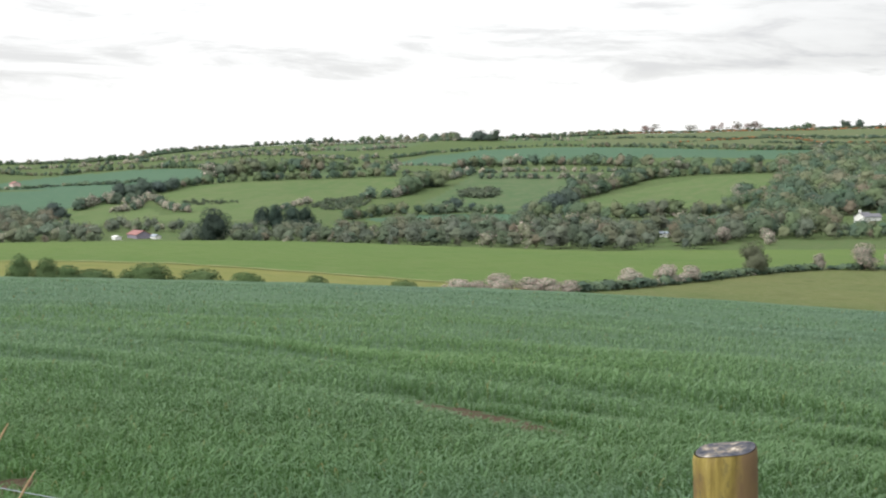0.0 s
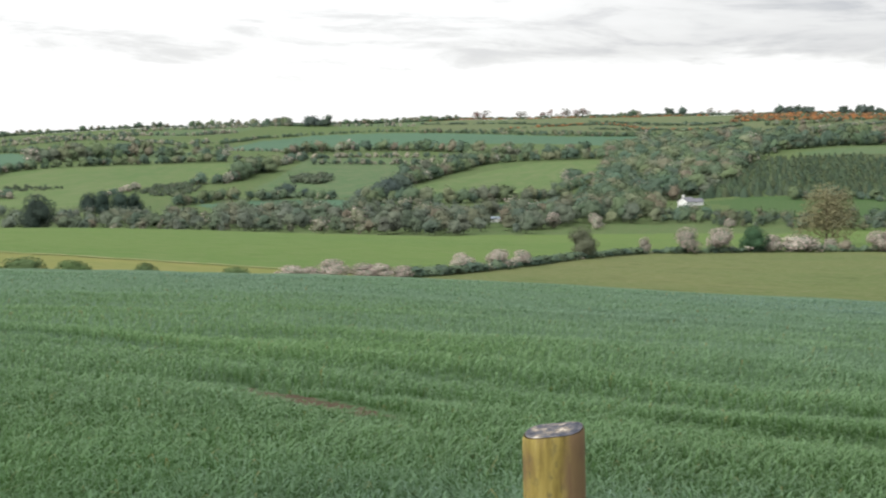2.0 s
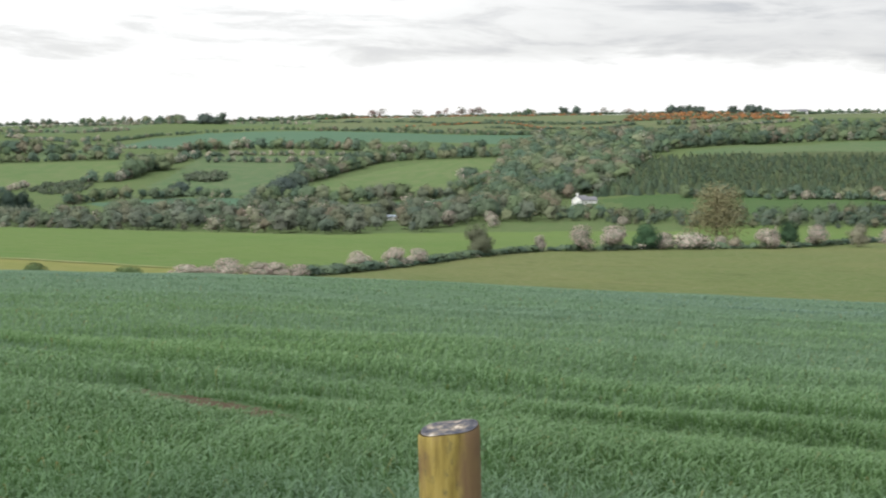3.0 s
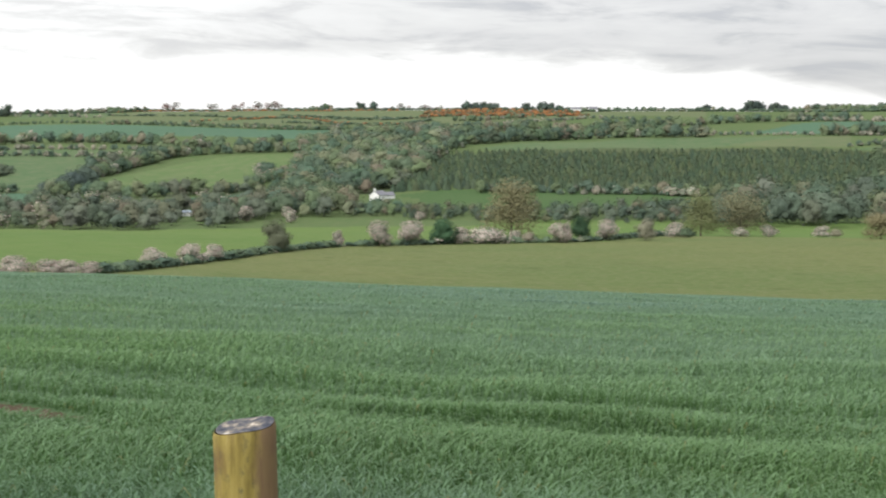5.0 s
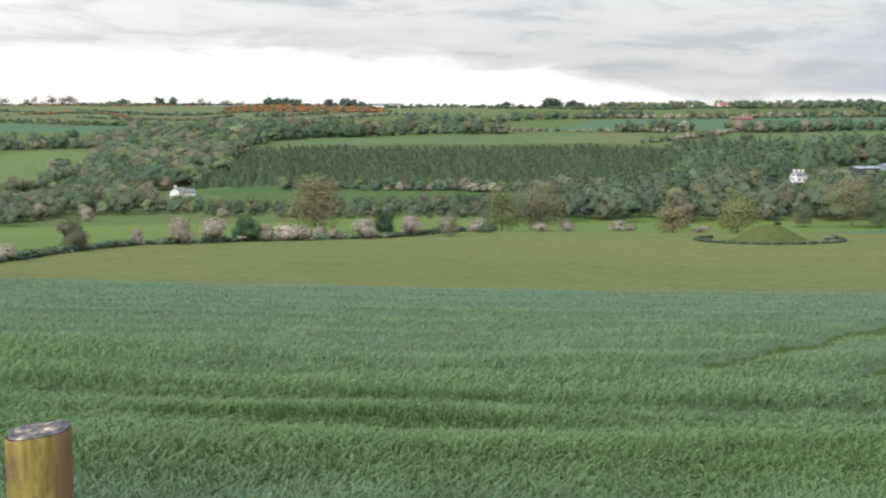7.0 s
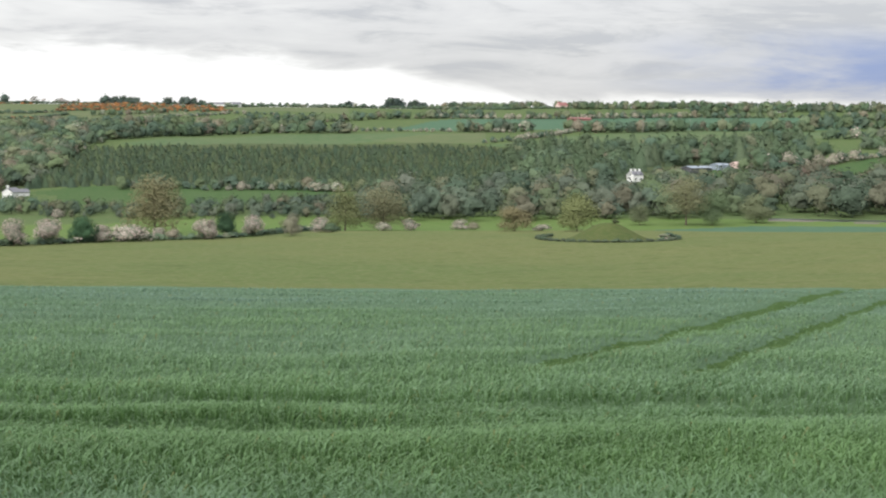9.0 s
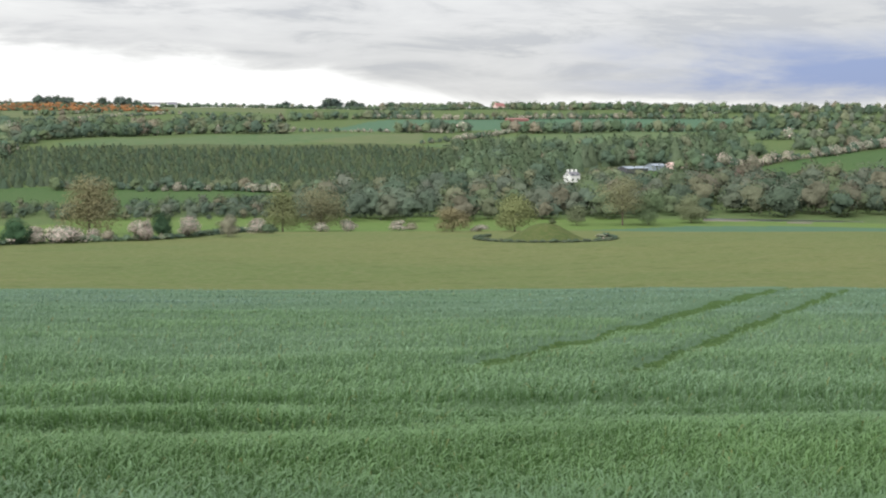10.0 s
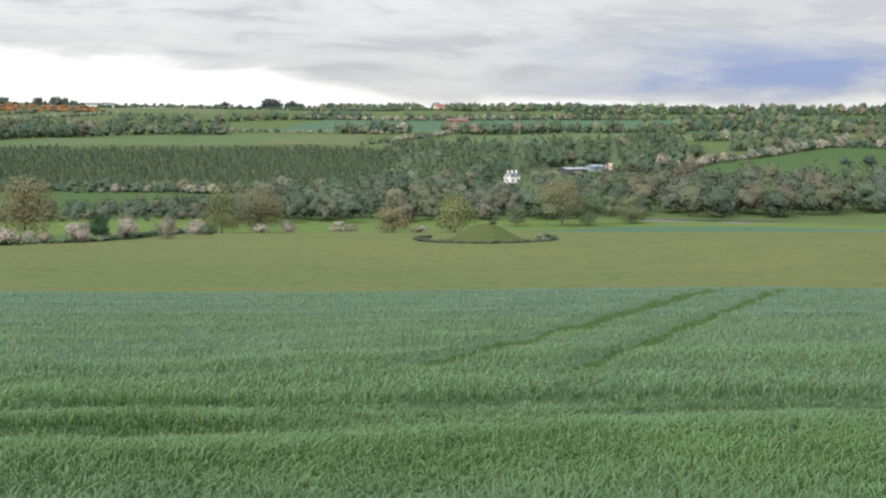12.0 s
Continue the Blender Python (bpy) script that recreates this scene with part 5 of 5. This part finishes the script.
# ---- the crop ----
BLADE, _nt, _b = material("crop_blades", 0.6, 0.2)
_t = node(_nt, "ShaderNodeVertexColor", layer_name="tint")
_g = _nt.nodes.new("ShaderNodeNewGeometry")
_m = node(_nt, "ShaderNodeVectorMath", operation="SCALE")
_nt.links.new(_t.outputs[0], _m.inputs[0])
_nt.links.new(maths(_nt, "ADD", maths(_nt, "MULTIPLY", _g.outputs["Random Per Island"], 0.26), 0.91), _m.inputs["Scale"])
_nt.links.new(_m.outputs[0], _b.inputs["Base Color"])
_tr = node(_nt, "ShaderNodeBsdfTranslucent")
_nt.links.new(_m.outputs[0], _tr.inputs[0])
_mx = node(_nt, "ShaderNodeMixShader")
_mx.inputs[0].default_value = 0.38
_nt.links.new(_b.outputs[0], _mx.inputs[1])
_nt.links.new(_tr.outputs[0], _mx.inputs[2])
_nt.links.new(_mx.outputs[0], _nt.nodes["Material Output"].inputs[0])


def crop_height(x, y):
    """Height of the standing leaf as a share of the full one."""
    h = 0.86 + 0.14 * drift(x * 0.5, y, 3.0, 1) + 0.07 * drift(x, y, 0.9, 2)
    for at, lean in ((12.92, 0.12), (14.45, 0.25)):
        off = y - at + lean * x + 0.55
        h = h - 0.34 * np.exp(-(off / 0.5) ** 2) + 0.26 * np.exp(-((off - 1.0) / 0.45) ** 2)
    h = h + 0.3 * np.exp(-(((x + 4.5) / 1.7) ** 2) - ((y - 13.2 + 0.634 * (x + 4.74)) / 0.35) ** 2)
    before = ((x + 4.74) / 1.3) ** 2 + ((y - 12.25 + 0.634 * (x + 4.74)) / 0.5) ** 2
    return np.clip(h - 0.6 * tracks(x, y) - 0.55 * np.exp(-before), 0.12, 1.2)


def build_crop():
    """Young corn, in bands of distance: thinner and broader blades further off."""
    V, Fq, Ft, tint, count = [], [], [], [], 0
    for r0, r1, per, wide in ((4.9, 9, 960, 0.0078), (9, 14, 620, 0.0092), (14, 22, 260, 0.0115), (22, 32, 110, 0.0135), (32, 44, 40, 0.017)):
        span = 81.0
        n = int(per * radians(span) / 2 * (r1 * r1 - r0 * r0))
        b = rng.uniform(-38.5, 42.5, n)
        r = np.sqrt(rng.uniform(r0 * r0, r1 * r1, n))
        x, y = -r * np.sin(np.radians(b)), r * np.cos(np.radians(b))
        k = crop_height(x, y)
        keep = rng.random(n) < np.where(bare(x, y) > 0, 0.08, np.clip(1.15 - 1.05 * tracks(x, y), 0.08, 1))
        b, r, x, y, k = b[keep], r[keep], x[keep], y[keep], k[keep]
        n = len(b)
        z = ground_z(b, r) - 0.01
        tall = 0.165 * k * rng.uniform(0.55, 1.2, n) * np.interp(r, [8, 20, 30, 44], [1.0, 0.85, 0.65, 0.5])
        # the wind lays most leaves over to the same side, in gusts
        a = rng.normal(0, 1.15, n) + 0.9 * drift(x, y, 2.5, 5) - 0.5
        across = np.stack([-np.sin(a), np.cos(a), 0 * a], -1)
        side = across * (wide * rng.uniform(0.6, 1.4, n) / 2)[:, None]
        # each leaf rises, arches over and droops at its tip
        bend = np.stack([np.cos(a), np.sin(a), 0 * a], -1) * (rng.uniform(0.06, 0.22, n) * (0.45 + 0.55 * k))[:, None]
        foot = np.stack([x, y, z], -1)
        upv = np.array((0, 0, 1.0))
        mid = foot + upv * (tall * 0.80)[:, None] + bend * 0.22
        arch = foot + upv * (tall * 1.02)[:, None] + bend * 0.62
        tip = foot + upv * (tall * rng.uniform(0.5, 1.1, n))[:, None] + bend
        V.append(np.stack([foot - side, foot + side, mid + side, mid - side, arch + side * 0.8, arch - side * 0.8, tip], 1).reshape(-1, 3))
        i = count + 7 * np.arange(n)
        Fq.append(np.concatenate([np.stack([i, i + 1, i + 2, i + 3], -1), np.stack([i + 3, i + 2, i + 4, i + 5], -1)]))
        Ft.append(np.stack([i + 5, i + 4, i + 6], -1))
        count += 7 * n
        blue = np.clip(0.6 + 0.4 * drift(x * 0.5, y, 7.0, 3) - 0.4 * np.clip((-x - 1) / 6, 0, 1), 0, 1)[:, None]
        c = (1 - blue) * np.array((0.140, 0.236, 0.100)) + blue * np.array((0.148, 0.234, 0.136))
        # darker and greener towards the near left corner
        near_left = (np.clip((-x - 1) / 5, 0, 1) * np.clip((13 - r) / 4, 0, 1))[:, None]
        c = c * (1 - near_left * np.array((0.20, 0.10, 0.26)))
        # bluer close by, brighter in the middle of the slope
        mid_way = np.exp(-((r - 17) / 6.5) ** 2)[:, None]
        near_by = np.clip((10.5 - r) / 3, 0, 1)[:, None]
        c = c * (1 + mid_way * np.array((0.10, 0.10, 0.10)) + near_by * (1 - near_left) * np.array((-0.10, -0.10, 0.10)))
        # bluer beyond 26 m; a random eighth of the leaves paler and bluer
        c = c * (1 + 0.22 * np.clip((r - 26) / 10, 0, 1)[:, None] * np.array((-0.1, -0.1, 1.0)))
        c[rng.random(n) < 0.12] *= (1.22, 1.16, 1.38)
        c[rng.random(n) < 0.012] = (0.20, 0.19, 0.08)
        # stems greener low down; shade at the foot put in as a darker tint
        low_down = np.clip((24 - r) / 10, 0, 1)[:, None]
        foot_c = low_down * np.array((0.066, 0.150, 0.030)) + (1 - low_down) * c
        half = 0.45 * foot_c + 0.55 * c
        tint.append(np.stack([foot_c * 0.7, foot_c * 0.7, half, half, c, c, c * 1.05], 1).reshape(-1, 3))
    V, Fq, Ft, tint = map(np.concatenate, (V, Fq, Ft, tint))
    me = bpy.data.meshes.new("crop_blades")
    me.from_pydata(V.tolist(), [], Fq.tolist() + Ft.tolist())
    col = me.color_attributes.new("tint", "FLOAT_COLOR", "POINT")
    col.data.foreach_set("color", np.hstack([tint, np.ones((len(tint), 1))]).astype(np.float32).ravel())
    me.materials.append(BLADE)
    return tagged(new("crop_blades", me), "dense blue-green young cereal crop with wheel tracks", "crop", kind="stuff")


build_crop()

# ---- the fence at the verge ----
POST, _nt, _b = material("weathered_round_post", 0.8, 0.2)
_at = where(_nt, (1, 1, 0.12))
_long = noise_at(_nt, _at, 60.0, 6.0, 0.65)
_blot = noise_at(_nt, where(_nt, (1, 1, 0.4)), 22.0, 4.0)
_c = ramp(_nt, _long, [(0.3, (0.12, 0.085, 0.024)), (0.5, (0.255, 0.195, 0.055)), (0.72, (0.34, 0.27, 0.095))])
_c = blend(_nt, ramp(_nt, _blot, [(0.55, 0.0), (0.70, 0.8)]), _c, (0.13, 0.080, 0.045))
_fleck = noise_at(_nt, where(_nt, (1, 1, 0.55)), 75.0, 5.0, 0.7)
_c = blend(_nt, ramp(_nt, _fleck, [(0.56, 0.0), (0.68, 0.8)]), _c, (0.10, 0.085, 0.045))
# right side browner: stain, and the side away from the light put into colour
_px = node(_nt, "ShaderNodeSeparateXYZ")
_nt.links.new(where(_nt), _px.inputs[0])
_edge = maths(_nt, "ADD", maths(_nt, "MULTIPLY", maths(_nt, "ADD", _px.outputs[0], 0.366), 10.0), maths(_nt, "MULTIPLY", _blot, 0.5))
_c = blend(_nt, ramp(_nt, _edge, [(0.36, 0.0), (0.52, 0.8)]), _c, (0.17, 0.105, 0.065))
_nt.links.new(_c, _b.inputs["Base Color"])
_bp = node(_nt, "ShaderNodeBump", Strength=0.5, Distance=0.004)
_nt.links.new(_long, _bp.inputs["Height"])
_nt.links.new(_bp.outputs[0], _b.inputs["Normal"])
END, _nt, _b = material("grey_end_grain", 0.9, 0.05)
_c = ramp(_nt, noise_at(_nt, where(_nt), 42.0, 5.0, 0.7), [(0.36, (0.035, 0.04, 0.055)), (0.50, (0.10, 0.10, 0.11)), (0.57, (0.22, 0.19, 0.15)), (0.66, (0.55, 0.50, 0.43))])
_nt.links.new(_c, _b.inputs["Base Color"])
STEEL, _nt, _b = material("galvanised_wire", 0.45, 0.5)
_b.inputs["Base Color"].default_value = (0.25, 0.29, 0.32, 1)
_b.inputs["Metallic"].default_value = 0.7
STRAW = plain("dry_straw", (0.36, 0.25, 0.15), 0.8, 0.2, 60)


def fence_post(x, y, top_z, radius, lean):
    post = new("fence_post")
    g = float(ground_z(math.degrees(math.atan2(-x, y)), math.hypot(x, y)))
    post.matrix_world = Matrix.Translation((x, y, g)) @ pose(0, 0, 0, 0, lean, 0)
    tagged(post, "round yellow-brown wooden fence post with a weathered grey top", "fence post")
    tall, sides = top_z - g, 40
    bm = bmesh.new()
    rows = []
    for h in (-0.3, 0, tall * 0.3, tall * 0.6, tall * 0.85, tall - 0.03, tall - 0.008, tall):
        row = []
        for k in range(sides):
            a = 6.2832 * k / sides
            rad = radius * (1 + 0.025 * math.sin(2 * a + 0.5) + 0.018 * math.sin(5 * a + h * 3) + 0.01 * noise.noise((a * 3, h * 9, 0)))
            if h > tall - 0.004:
                rad *= 0.955
            cut = 0.005 * math.cos(a) + 0.004 * math.sin(a) + 0.0015 * math.sin(3 * a) if h > tall - 0.05 else 0
            row.append(bm.verts.new((rad * math.cos(a), rad * math.sin(a), h + cut)))
        rows.append(row)
    for p, q in zip(rows, rows[1:]):
        for k in range(sides):
            bm.faces.new((p[k], p[(k + 1) % sides], q[(k + 1) % sides], q[k])).smooth = True
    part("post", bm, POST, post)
    bm = bmesh.new()
    mid = bm.verts.new((0, 0, tall - 0.001))
    rims = []
    for f in (0.35, 0.7, 0.985):
        rims.append([bm.verts.new((radius * 0.955 * f * math.cos(a), radius * 0.955 * f * math.sin(a),
                                   tall + (0.005 * math.cos(a) + 0.004 * math.sin(a) + 0.0015 * math.sin(3 * a)) * f + 0.003 * noise.noise((math.cos(a) * 4 * f, math.sin(a) * 4 * f, 2)) * (1 - f) + 0.001)) for a in (6.2832 * k / sides for k in range(sides))])
    for k in range(sides):
        bm.faces.new((mid, rims[0][k], rims[0][(k + 1) % sides]))
        for p, q in zip(rims, rims[1:]):
            bm.faces.new((p[k], q[k], q[(k + 1) % sides], p[(k + 1) % sides]))
    part("end_grain", bm, END, post, "grey cracked end grain")
    return post


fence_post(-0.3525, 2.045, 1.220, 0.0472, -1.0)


def fence_wire(z0, z1):
    bm = bmesh.new()
    pts = [(-0.42 - 4.4 * f, 2.085 + 0.42 * f, z0 + (z1 - z0) * f - 0.03 * math.sin(math.pi * f)) for f in np.linspace(0, 1, 12)]
    tube(bm, pts, [0.0011] * 12, 6)
    me = bpy.data.meshes.new("fence_wire")
    bm.to_mesh(me)
    bm.free()
    me.materials.append(STEEL)
    return tagged(new("fence_wire", me), "thin galvanised wire running from the fence post", "wire")


fence_wire(0.953, 1.157)


def stalk(bearing, r, top_z, lean):
    """A dry straw that leans over to the right, with a thicker bleached tip."""
    base = polar(bearing, r)
    top = new("dry_grass_stalk")
    top.location = base
    tagged(top, "leaning dry straw-coloured grass stalk with a bleached tip", "grass stalk", "dry stalks on the verge")
    h, side = top_z - base.z, Vector((math.cos(radians(39)), math.sin(radians(39)), 0))
    way = lambda f: side * (lean * f * f) + Vector((0, 0, h * f))
    bm = bmesh.new()
    tube(bm, [way(f) for f in (-0.02, 0.3, 0.6, 0.8, 0.96)], [0.0014, 0.0013, 0.0011, 0.001, 0.001], 6)
    part("stem", bm, STRAW, top)
    bm = bmesh.new()
    tube(bm, [way(f) for f in (0.945, 0.955, 0.985, 1.0)], [0.0012, 0.0022, 0.002, 0.001], 7)
    part("seed_head", bm, STRAW, top)


stalk(47.8, 2.43, 1.14, 0.37)
stalk(48.8, 2.43, 1.225, 0.37)
